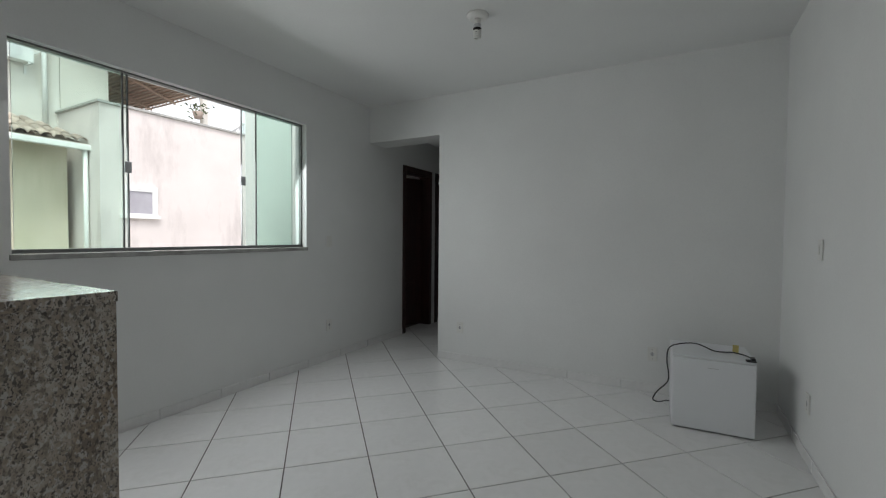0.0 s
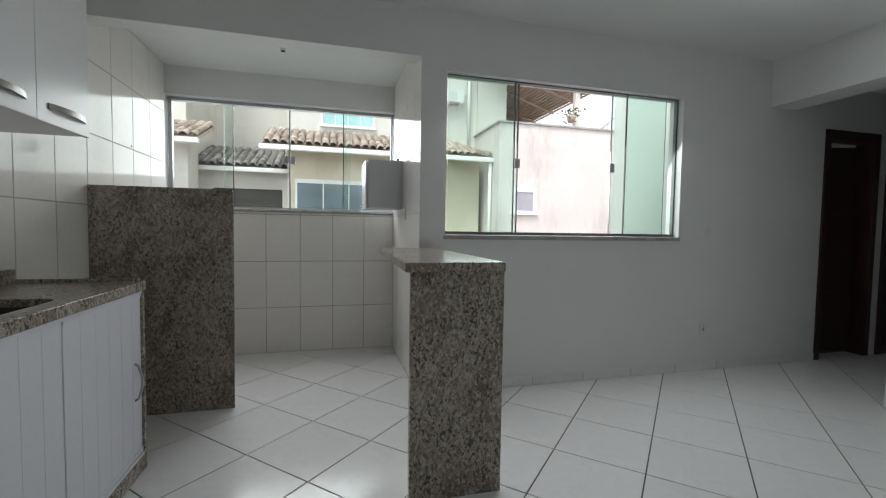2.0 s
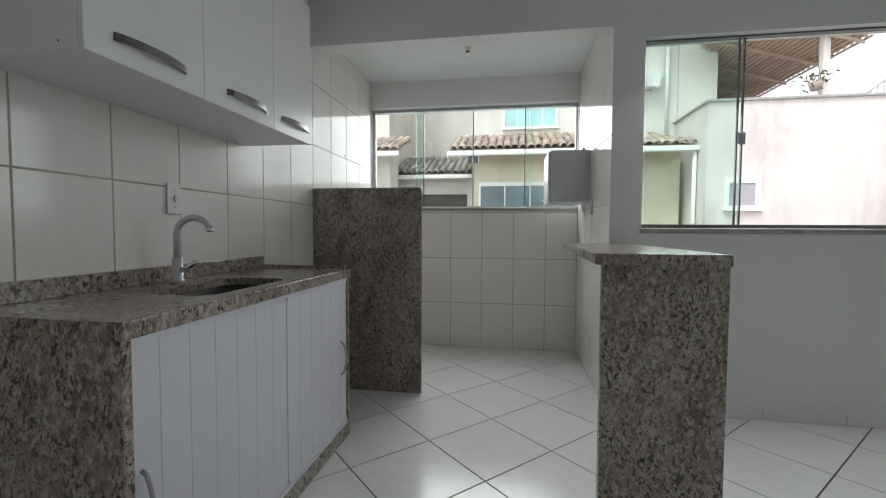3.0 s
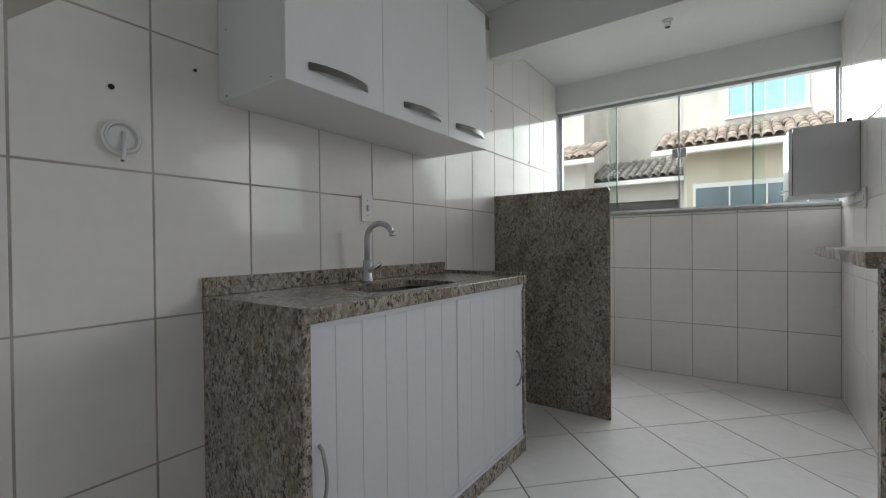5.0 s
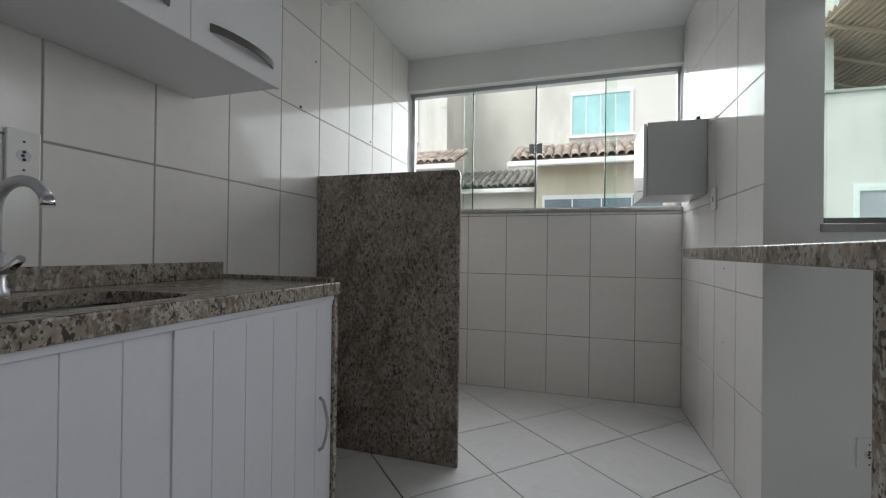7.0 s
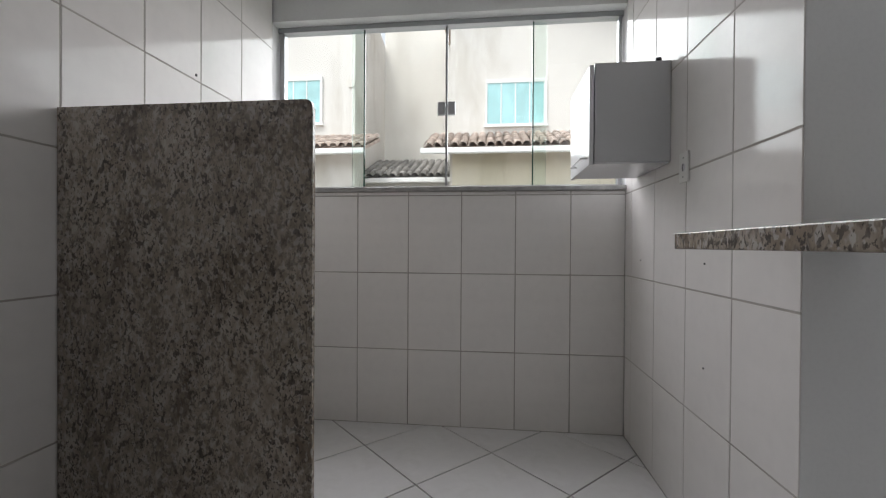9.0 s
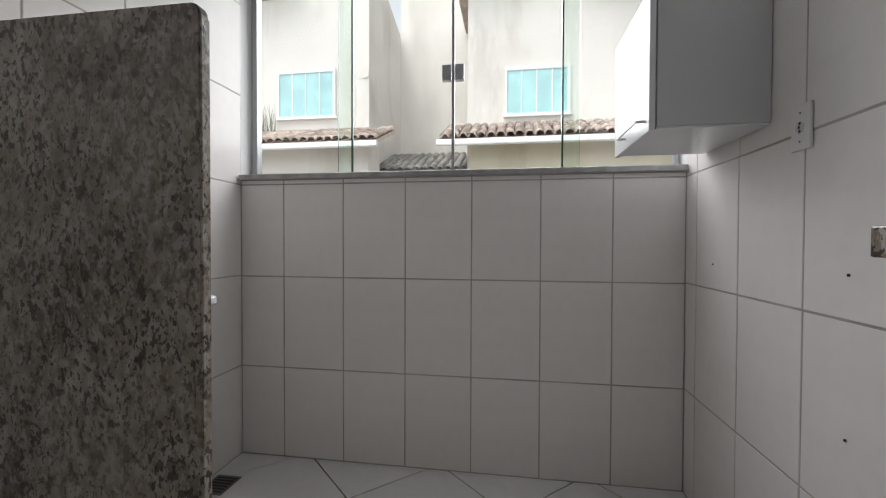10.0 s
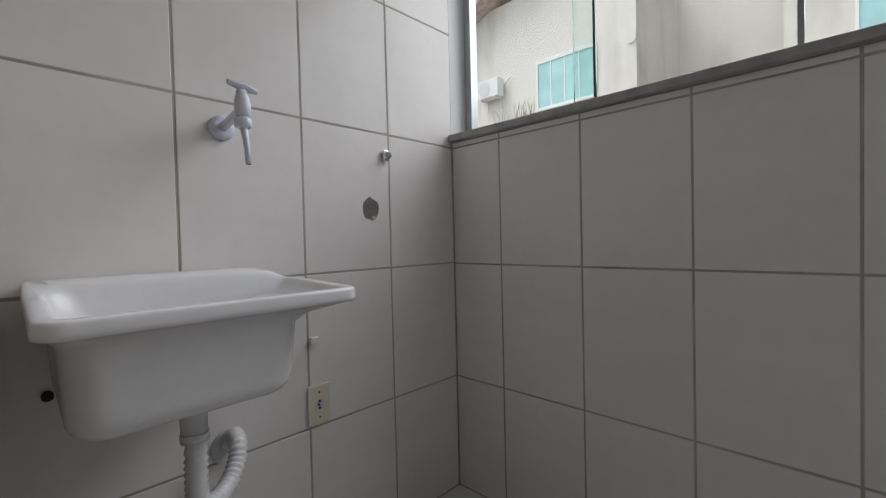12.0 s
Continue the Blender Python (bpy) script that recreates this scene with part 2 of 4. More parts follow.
def tube(points, radii, sides=12, bm=None, cap=True):
    """A round bar along points; radii: one for all or one a point."""
    bm = bm or bmesh.new()
    pts = [Vector(p) for p in points]
    rad = [radii] * len(pts) if isinstance(radii, (int, float)) else list(radii)
    rings, side = [], None
    for i, p in enumerate(pts):
        d = (pts[min(i + 1, len(pts) - 1)] - pts[max(i - 1, 0)]).normalized()
        if side is None:
            side = d.orthogonal().normalized()
        side = (side - d * side.dot(d)).normalized()
        other = d.cross(side)
        rings.append([bm.verts.new(p + (side * math.cos(a) + other * math.sin(a)) * rad[i]) for a in [2 * math.pi * k / sides for k in range(sides)]])
    for r, s in zip(rings, rings[1:]):
        for k in range(sides):
            f = bm.faces.new((r[k], r[(k + 1) % sides], s[(k + 1) % sides], s[k]))
            f.smooth = True
    if cap:
        bm.faces.new(rings[0][::-1])
        bm.faces.new(rings[-1])
    return bm


def flowing(knots, per=6):
    """A smooth line through a few knots."""
    kv, line = [Vector(k) for k in knots], []
    for i in range(len(kv) - 1):
        a, b, c, d = kv[max(0, i - 1)], kv[i], kv[i + 1], kv[min(len(kv) - 1, i + 2)]
        for q in range(per):
            t = q / per
            line.append(0.5 * ((2 * b) + (c - a) * t + (2 * a - 5 * b + 4 * c - d) * t * t + (3 * b - a - 3 * c + d) * t ** 3))
    return line + [kv[-1]]


def arc(centre, u, v, radius, a0, a1, steps=10):
    c, u, v = Vector(centre), Vector(u), Vector(v)
    return [c + (u * math.cos(radians(a0 + (a1 - a0) * k / steps)) + v * math.sin(radians(a0 + (a1 - a0) * k / steps))) * radius for k in range(steps + 1)]


def mesh_of(name, bm, *mats):
    me = bpy.data.meshes.new(name)
    bm.to_mesh(me)
    bm.free()
    for m in mats:
        me.materials.append(m)
    return me


def structure(name, bm, mat, label="", category="wall"):
    ob = new(name, mesh_of(name, bm, mat))
    ORIGIN[ob.name] = Vector((0, 0, 0))
    return tagged(ob, label, category, kind="structure")


def thing(name, at, label, category, group="", kind=""):
    ob = new(name)
    ob.empty_display_size = 0.05
    ob.location = at
    ORIGIN[ob.name] = Vector(at)
    return tagged(ob, label, category, group, kind)


def part(name, bm, mat, parent, label="", smooth=False):
    """Links a bmesh that was built in the world's places as one mesh under a thing or a part."""
    at = ORIGIN[parent.name]
    bmesh.ops.translate(bm, verts=bm.verts[:], vec=-at)
    if smooth:
        for f in bm.faces:
            f.smooth = True
    ob = new(name, mesh_of(name, bm, mat))
    ob.parent = parent
    ORIGIN[ob.name] = at
    return tagged(ob, label)


def piece(name, me, parent, at, turn=None):
    ob = new(name, me)
    ob.parent = parent
    ob.matrix_local = Matrix.Translation(Vector(at) - ORIGIN[parent.name]) @ (turn or Matrix.Identity(4))
    return ob


# ---- plan ----
XW, XL, YS, YR, YB, XE = -2.70, -4.02, -1.01, 1.03, 4.26, 1.13   # living wall, laundry wall, sink wall, laundry side wall, back wall, east wall
CEIL_Z, LAUNDRY_Z, BEAM_Z, HALL_Z = 2.77, 2.63, 2.435, 2.62
HALL_X, HALL_END = -1.77, 7.2

floor = structure("floor", boxes((-4.17, 1.28, -1.16, 7.35, -0.12, -0.004)), FLOOR_GROUT, "white glazed tile floor laid diagonally with dark grout", "floor")
ceiling = structure("ceiling", boxes((XW - 0.15, XE + 0.15, YS - 0.15, YB + 0.3, CEIL_Z, CEIL_Z + 0.15)), CEIL, "plain white painted flat living room ceiling", "ceiling")
structure("ceiling_laundry", boxes((XL - 0.15, XW - 0.15, YS - 0.15, YR + 0.15, LAUNDRY_Z, LAUNDRY_Z + 0.29)), GLOSS_CEIL, "low white semi-gloss ceiling over the laundry", "ceiling")
structure("ceiling_hall", boxes((XL - 0.15, HALL_X + 0.15, 4.56, HALL_END + 0.15, HALL_Z, HALL_Z + 0.3), (XL, XW - 0.15, 3.87, 4.56, HALL_Z, HALL_Z + 0.3)), CEIL, "plain white ceiling over the hallway", "ceiling")
structure("beam_kitchen", boxes((XW - 0.149, XW - 0.001, YS - 0.005, YR + 0.05, BEAM_Z, CEIL_Z)), PAINT, "white painted beam between kitchen and laundry", "beam")
structure("beam_hall", boxes((XW, HALL_X, YB, YB + 0.3, 2.362, CEIL_Z)), PAINT, "white painted beam over the hallway opening", "beam")

wall_sink = structure("wall_sink", boxes((XL - 0.15, XE + 0.15, YS - 0.16, YS - 0.008, -0.1, CEIL_Z)), PAINT, "kitchen wall faced with white glazed tiles", "wall")
wall_laundry = structure("wall_laundry", boxes((XL - 0.15, XL - 0.008, YS - 0.008, YR + 0.008, -0.1, 1.352), (XL - 0.15, XL - 0.008, YS - 0.008, YR + 0.008, 2.378, LAUNDRY_Z)), PAINT, "laundry wall with white tiles below a wide window", "wall")
wall_side = structure("wall_side", boxes((XL - 0.15, XW - 0.15, YR + 0.008, YR + 0.15, -0.1, LAUNDRY_Z + 0.29)), PAINT, "laundry side wall faced with white glazed tiles", "wall")
WY0, WY1, WZ0, WZ1 = 1.22, 3.30, 1.155, 2.354
DA0, DA1, DB0, DB1, DZ = 4.98, 5.66, 5.83, 6.55, 2.17
wall_window = structure("wall_window", boxes(
    (XW - 0.15, XW, YR + 0.003, WY0, -0.1, CEIL_Z), (XW - 0.15, XW, WY0, WY1, -0.1, WZ0), (XW - 0.15, XW, WY0, WY1, WZ1, CEIL_Z),
    (XW - 0.15, XW, WY1, DA0, -0.1, CEIL_Z), (XW - 0.15, XW, DA0, DA1, DZ, CEIL_Z), (XW - 0.15, XW, DA1, DB0, -0.1, CEIL_Z),
    (XW - 0.15, XW, DB0, DB1, DZ, CEIL_Z), (XW - 0.15, XW, DB1, HALL_END + 0.15, -0.1, CEIL_Z)), PAINT, "white painted living room wall with a wide window", "wall")
wall_back = structure("wall_back", boxes((HALL_X, XE + 0.15, YB, YB + 0.15, -0.1, CEIL_Z)), PAINT, "plain white painted back wall with skirting", "wall")
structure("wall_hall", boxes((HALL_X, HALL_X + 0.15, YB + 0.15, HALL_END, -0.1, CEIL_Z)), PAINT, "plain white hallway side wall", "wall")
structure("wall_hall_end", boxes((XL - 0.15, HALL_X + 0.15, HALL_END, HALL_END + 0.15, -0.1, CEIL_Z)), PAINT, "plain white wall closing the hallway", "wall")
wall_east = structure("wall_east", boxes((XE, XE + 0.15, YS, YB, -0.1, CEIL_Z)), PAINT, "plain white painted east wall", "wall")
# bedroom wing that shows outside the living room window
structure("wall_wing", boxes((XL - 0.15, XW - 0.15, 3.72, 3.87, -0.1, 3.1)), OWN_WALL, "pale rendered outer wall of the bedroom wing", "wall")
# unseen wall; its opening is added to let daylight behind the ajar door
structure("wall_wing_outer", boxes((XL - 0.15, XL, 3.87, 4.9, -0.1, 3.1), (XL - 0.15, XL, 4.9, 6.2, -0.1, 1.1), (XL - 0.15, XL, 4.9, 6.2, 2.3, 3.1), (XL - 0.15, XL, 6.2, HALL_END, -0.1, 3.1)), OWN_WALL, "unseen outer wall of the bedroom wing, opened for daylight", "wall")


# ---- windows ----
def pane(y0, y1, z0, z1, x, mat, parent, thick=0.008, label=""):
    bm = boxes((x - thick / 2, x + thick / 2, y0, y1, z0, z1))
    for f in bm.faces:
        f.material_index = 0 if abs(f.normal.x) > 0.5 or f.calc_area() > 0.2 else 1
    ob = new("pane", mesh_of("pane", bm, mat, GLASS_EDGE))
    ob.parent = parent
    ob.visible_shadow = False
    return tagged(ob, label)


def lock(y, z, x, parent):
    return part("lock", boxes((x - 0.016, x + 0.016, y - 0.022, y + 0.022, z - 0.038, z + 0.038), bevel=0.004), LOCK, parent, "grey steel patch lock")


window_1 = new("window_1")
ORIGIN[window_1.name] = Vector((0, 0, 0))
tagged(window_1, "wide living room window with green glass, slid open", "window", kind="structure")
xg = XW - 0.075
part("window_frame", boxes((xg - 0.022, xg + 0.022, WY0, WY1, WZ1 - 0.010, WZ1)), DARK_ALU, window_1)
part("window_frame", boxes((xg - 0.022, xg + 0.022, WY0, WY1, WZ0 + 0.022, WZ0 + 0.045)), DARK_ALU, window_1)
part("window_frame", boxes((xg - 0.015, xg + 0.015, WY0, WY0 + 0.014, WZ0 + 0.045, WZ1 - 0.010)), DARK_ALU, window_1)
part("window_frame", boxes((xg - 0.015, xg + 0.015, WY1 - 0.014, WY1, WZ0 + 0.045, WZ1 - 0.010)), DARK_ALU, window_1)
part("window_sill", boxes((XW - 0.17, XW + 0.012, WY0 - 0.01, WY1 + 0.01, WZ0 - 0.012, WZ0 + 0.02), bevel=0.003), GREY_STONE, window_1, "grey stone window sill")
lz0, lz1 = WZ0 + 0.04, WZ1 - 0.008
pane(WY0 + 0.01, 1.785, lz0, lz1, xg + 0.012, PALE_GLASS, window_1)
pane(WY0 + 0.035, 1.825, lz0, lz1, xg - 0.012, GLASS, window_1)
pane(2.785, WY1 - 0.01, lz0, lz1, xg + 0.012, GLASS, window_1)
pane(2.665, 3.20, lz0, lz1, xg - 0.012, GLASS, window_1)
for y in (1.779, 1.819):
    part("stile", boxes((xg - (0.02 if y > 1.8 else -0.006), xg + (0.018 if y < 1.8 else -0.006), y - 0.004, y + 0.004, lz0, lz1)), DARK_ALU, window_1)
part("stile", boxes((xg + 0.006, xg + 0.018, 2.782, 2.790, lz0, lz1)), DARK_ALU, window_1)
part("stile", boxes((xg - 0.018, xg - 0.006, 2.661, 2.667, lz0, lz1)), ALU, window_1)
lock(1.815, 1.735, xg - 0.012, window_1)
lock(2.672, 1.745, xg - 0.012, window_1)

window_2 = new("window_2")
ORIGIN[window_2.name] = Vector((0, 0, 0))
tagged(window_2, "wide four-pane frameless glass laundry window, closed", "window", kind="structure")
xk = -4.13
KZ0, KZ1 = 1.385, 2.378
part("window_frame", boxes((xk - 0.03, xk + 0.03, YS - 0.005, YR + 0.005, KZ1 - 0.03, KZ1 - 0.001)), ALU, window_2)
part("window_frame", boxes((xk - 0.025, xk + 0.025, YS, YR, KZ0 - 0.006, KZ0 + 0.012)), ALU, window_2)
part("window_frame", boxes((xk - 0.02, xk + 0.02, YS, YS + 0.03, KZ0 + 0.012, KZ1 - 0.03)), ALU, window_2)
part("window_frame", boxes((xk - 0.02, xk + 0.02, YR - 0.018, YR, KZ0 + 0.012, KZ1 - 0.03)), ALU, window_2)
part("window_sill", boxes((XL - 0.16, XL + 0.025, YS + 0.002, YR - 0.002, 1.352, 1.378), bevel=0.004), GREY_STONE, window_2, "grey granite window sill")
pane(YS + 0.02, -0.473, KZ0, KZ1 - 0.02, xk + 0.010, PALE_GLASS, window_2)
pane(-0.555, 0.022, KZ0, KZ1 - 0.02, xk - 0.010, PALE_GLASS, window_2)
pane(0.034, 0.615, KZ0, KZ1 - 0.02, xk - 0.010, PALE_GLASS, window_2)
pane(0.536, YR - 0.01, KZ0, KZ1 - 0.02, xk + 0.010, PALE_GLASS, window_2)
part("seal", boxes((xk - 0.017, xk - 0.003, 0.0215, 0.0345, KZ0, KZ1 - 0.03)), ALU, window_2)
for y in (-0.473, 0.536):
    part("stile", boxes((xk + 0.005, xk + 0.015, y - 0.004, y + 0.004, KZ0, KZ1 - 0.03)), GLASS_EDGE, window_2)
lock(-0.003, 1.865, xk - 0.010, window_2)
lock(0.059, 1.865, xk - 0.010, window_2)


# ---- hallway doors ----
def hall_door(name, y0, y1, angle):
    d = new(name)
    ORIGIN[d.name] = Vector((0, 0, 0))
    tagged(d, "dark-stained wooden door standing ajar in its frame", "door", kind="structure")
    x0, x1 = XW - 0.16, XW + 0.015
    part("door_frame", boxes((x0, x1, y0 - 0.03, y0 + 0.035, 0.0, DZ + 0.05), bevel=0.004), DOORWOOD, d)
    part("door_frame", boxes((x0, x1, y1 - 0.035, y1 + 0.03, 0.0, DZ + 0.05), bevel=0.004), DOORWOOD, d)
    part("door_frame", boxes((x0, x1, y0 + 0.035, y1 - 0.035, DZ - 0.03, DZ + 0.05), bevel=0.004), DOORWOOD, d)
    w = y1 - y0 - 0.08
    leaf = bmesh.new()
    cuboid(leaf, -0.035, 0, -w, 0, 0.012, DZ - 0.06)
    for k, (a, b) in enumerate(((0.15, 0.62), (0.75, 1.3), (1.42, DZ - 0.2))):
        cuboid(leaf, -0.043, 0.008, -w + 0.11, -0.11, a, b)
    bmesh.ops.transform(leaf, matrix=pose(XW - 0.12, y1 - 0.04, 0, 0, 0, -angle), verts=leaf.verts[:])
    p = part("door_leaf", leaf, DOORWOOD, d)
    knob = bmesh.new()
    bmesh.ops.create_uvsphere(knob, u_segments=12, v_segments=8, radius=0.026, matrix=pose(XW - 0.12, y1 - 0.04, 0, 0, 0, -angle) @ pose(0.04, -w + 0.07, 1.03))
    part("door_knob", knob, STEEL, d, "round metal knob", True)


hall_door("door_1", DA0, DA1, 22)
hall_door("door_2", DB0, DB1, 8)


# ---- houses outside ----
def slope_tiles(parent, y0, y1, xe, ze, xt, zt, mat, hip=False):
    """Barrel tiles in rows up a lean-to roof from its eave to its top."""
    run, rise = xt - xe, zt - ze
    length = math.hypot(run, rise)
    rows = max(2, round(length / 0.36))
    pitch = math.atan2(rise, -run)
    bm = bmesh.new()
    seg, r0, r1, tl = 6, 0.105, 0.085, length / rows + 0.05
    ring = []
    for s, r in ((0.0, r0), (-tl, r1)):
        ring.append([bm.verts.new((s, -math.cos(math.pi * k / seg) * r, math.sin(math.pi * k / seg) * r * 0.8)) for k in range(seg + 1)])
    ring.append([bm.verts.new((0.0, -math.cos(math.pi * k / seg) * (r0 - 0.016), math.sin(math.pi * k / seg) * (r0 - 0.016) * 0.8)) for k in range(seg + 1)])
    for k in range(seg):
        bm.faces.new((ring[0][k], ring[0][k + 1], ring[1][k + 1], ring[1][k])).smooth = True
        bm.faces.new((ring[2][k], ring[2][k + 1], ring[0][k + 1], ring[0][k]))
    me = mesh_of("roof_tile", bm, mat)
    cols = int((y1 - y0) / 0.205)
    rng = random.Random(int(abs(y0 * 100)))
    for i in range(cols):
        y = y0 + 0.10 + i * (y1 - y0 - 0.2) / max(1, cols - 1)
        for j in range(rows):
            f = j / rows
            if hip and (y1 - y) < f * 1.2:
                continue
            piece("roof_tile", me, parent, (xe + run * f, y + rng.uniform(-0.012, 0.012), ze + rise * f + 0.045 + rng.uniform(0, 0.012)),
                  Matrix.Rotation(pitch, 4, "Y") @ Matrix.Rotation(rng.uniform(-0.03, 0.03), 4, "Z"))


def lean_to(parent, y0, y1, xe, ze, xt, zt, mat, hip=False, gutter=True):
    bm = bmesh.new()
    top1 = y1 - (1.2 if hip else 0)
    vs = [bm.verts.new(p) for p in ((xe, y0, ze), (xe, y1, ze), (xt, top1, zt), (xt, y0, zt), (xe, y0, ze - 0.07), (xe, y1, ze - 0.07), (xt, top1, zt - 0.1), (xt, y0, zt - 0.1))]
    for f in ((0, 1, 2, 3), (7, 6, 5, 4), (4, 5, 1, 0), (5, 6, 2, 1), (7, 4, 0, 3), (6, 7, 3, 2)):
        bm.faces.new([vs[i] for i in f])
    roof = part("roof", bm, mat, parent)
    slope_tiles(roof, y0, y1, xe, ze, xt, zt, mat, hip)
    if gutter:
        part("gutter", boxes((xe - 0.02, xe + 0.11, y0 - 0.05, y1 + 0.05, ze - 0.15, ze - 0.02), bevel=0.02), TRIM, parent, "white rain gutter")
    return roof


def house_window(parent, x, y0, y1, z0, z1, panes, mat, trim=0.09):
    w = part("window", boxes((x, x + 0.05, y0 - trim, y1 + trim, z1, z1 + trim), (x, x + 0.05, y0 - trim, y0, z0, z1), (x, x + 0.05, y1, y1 + trim, z0, z1), (x, x + 0.09, y0 - trim - 0.04, y1 + trim + 0.04, z0 - trim, z0)), TRIM, parent, "white rendered window surround")
    part("frame", boxes((x + 0.01, x + 0.045, y0, y1, z1 - 0.05, z1)), TRIM, w)
    part("frame", boxes((x + 0.01, x + 0.045, y0, y1, z0, z0 + 0.04)), TRIM, w)
    step = (y1 - y0) / panes
    for k in range(panes):
        part("pane", boxes((x + 0.012, x + 0.022, y0 + k * step, y0 + (k + 1) * step - 0.03, z0 + 0.04, z1 - 0.05)), mat, w)
        part("stile", boxes((x + 0.008, x + 0.035, y0 + (k + 1) * step - 0.03, y0 + (k + 1) * step, z0 + 0.04, z1 - 0.05)), TRIM, w)
    return w


def ac_unit(at, label, s=1.0):
    x, y, z = at
    ac = thing("air_conditioner", (x, y, z), label, "air conditioner")
    part("case", boxes((x + 0.06, x + 0.06 + 0.3 * s, y - 0.38 * s, y + 0.38 * s, z, z + 0.52 * s), bevel=0.02), AC_WHITE, ac)
    part("grille", tube([(x + 0.055 + 0.3 * s, y - 0.1 * s, z + 0.26 * s), (x + 0.072 + 0.3 * s, y - 0.1 * s, z + 0.26 * s)], 0.21 * s, 24), GREY_LAM, ac, "round fan grille")
    for side in (-0.26 * s, 0.26 * s):
        part("bracket", boxes((x, x + 0.06 + 0.3 * s, y + side - 0.02, y + side + 0.02, z - 0.04, z), (x, x + 0.03, y + side - 0.02, y + side + 0.02, z - 0.3 * s, z - 0.04)), AC_WHITE, ac)
    part("pipe", tube([(x + 0.05, y + 0.36 * s, z + 0.3 * s), (x + 0.12, y + 0.45 * s, z + 0.36 * s), (x + 0.04, y + 0.6 * s, z + 0.5 * s)], 0.02, 8), AC_WHITE, ac)


GROUND = -0.15
structure("ground", boxes((-70, 60, -60, 70, GROUND - 0.3, GROUND)), CONCRETE, "worn grey concrete ground between the houses", "ground")
hx = -13.0

house_b = thing("house", (hx, 2.0, GROUND), "cream two-storey house with terracotta lean-to roof and teal window", "house")
part("wall", boxes((hx - 6, hx, -0.80, 5.05, GROUND, 6.9)), BEIGE, house_b)
g = bmesh.new()
rims = [[g.verts.new((x, y, z)) for y, z in ((-0.80, 6.9), (5.05, 6.9), (0.6, 8.6), (-0.80, 8.1))] for x in (hx - 6, hx)]
g.faces.new(rims[0][::-1]), g.faces.new(rims[1])
for k in range(4):
    g.faces.new((rims[0][k], rims[0][(k + 1) % 4], rims[1][(k + 1) % 4], rims[1][k]))
part("gable", g, BEIGE, house_b)
r = bmesh.new()
for a, b in (((-1.2, 8.0), (0.6, 8.72)), ((0.6, 8.72), (5.6, 6.75))):
    vs = [r.verts.new((x, y, z + dz)) for x in (hx - 6, hx + 0.7) for (y, z) in (a, b) for dz in (0, 0.12)]
    for f in ((0, 2, 6, 4), (1, 5, 7, 3), (0, 1, 3, 2), (4, 6, 7, 5), (0, 4, 5, 1), (2, 3, 7, 6)):
        r.faces.new([vs[i] for i in f])
part("roof", r, TERRACOTTA, house_b)
part("ground_floor", boxes((hx, -12.1, -0.65, 4.85, GROUND, 3.45)), OCHRE, house_b)
lean_to(house_b, -1.28, 5.0, -11.4, 3.32, hx, 3.98, TERRACOTTA, hip=True)
house_window(house_b, hx, 0.20, 1.70, 4.25, 5.42, 4, CURTAIN, 0.05)
house_window(house_b, -12.1, -0.46, 2.35, 1.25, 2.47, 4, DIM_GLASS, 0.06)
part("downpipe", tube([(-11.40, 4.93, 3.22), (-11.40, 4.93, GROUND)], 0.05, 10), TRIM, house_b, "white downpipe")
part("downpipe", tube([(hx + 0.06, 4.75, 6.8), (hx + 0.06, 4.75, 3.9)], 0.05, 10), TRIM, house_b, "white downpipe")
# garage set back between the two houses
part("rear_wall", boxes((-16.5, -16.3, -3.44, -0.80, GROUND, 9.6)), PALEWALL, house_b)
part("garage_wall", boxes((-13.75, -13.6, -3.44, -2.93, GROUND, 2.95), (-13.75, -13.6, -1.0, -0.8, GROUND, 2.95), (-13.75, -13.6, -2.93, -1.0, 2.33, 2.95)), BEIGE, house_b)
# slatted sheet closes the garage opening; its dark colour is the interior's shade
part("garage_dark_fill", boxes(*[(-13.72, -13.69, -2.93, -1.0, GROUND + 0.25 * k, GROUND + 0.25 * k + 0.247) for k in range(10)]), SHADE, house_b, "dark slats in place of the shaded garage opening")
lean_to(house_b, -3.40, -0.82, -13.2, 2.93, -15.2, 3.72, GREY_ROOF)

house_a = thing("house", (hx, -6.0, GROUND), "cream two-storey house with teal window and tiled lean-to", "house")
part("wall", boxes((hx - 3.5, hx, -9.6, -3.44, GROUND, 7.7)), BEIGE, house_a)
g = bmesh.new()
for y in (-3.44, -3.60):
    for x, z in ((hx, 7.7), (hx - 3.5, 7.7), (hx - 3.5, 8.0), (hx, 8.95)):
        g.verts.new((x, y, z))
g.verts.ensure_lookup_table()
g.faces.new([g.verts[i] for i in (0, 1, 2, 3)]), g.faces.new([g.verts[i] for i in (7, 6, 5, 4)])
for i, j in ((0, 1), (1, 2), (2, 3), (3, 0)):
    g.faces.new([g.verts[k] for k in (j, i, i + 4, j + 4)])
part("side_gable", g, BEIGE, house_a)
r = bmesh.new()
vs = [r.verts.new((x, y, z + dz)) for x in (hx - 3.5, hx + 0.6) for (y, z) in ((-9.9, 6.75), (-5.6, 8.55)) for dz in (0, 0.14)]
for f in ((0, 2, 6, 4), (1, 5, 7, 3), (0, 1, 3, 2), (4, 6, 7, 5), (0, 4, 5, 1), (2, 3, 7, 6)):
    r.faces.new([vs[i] for i in f])
part("roof", r, TERRACOTTA, house_a)
part("ground_floor", boxes((hx, -12.1, -9.4, -3.15, GROUND, 3.45)), BEIGE, house_a)
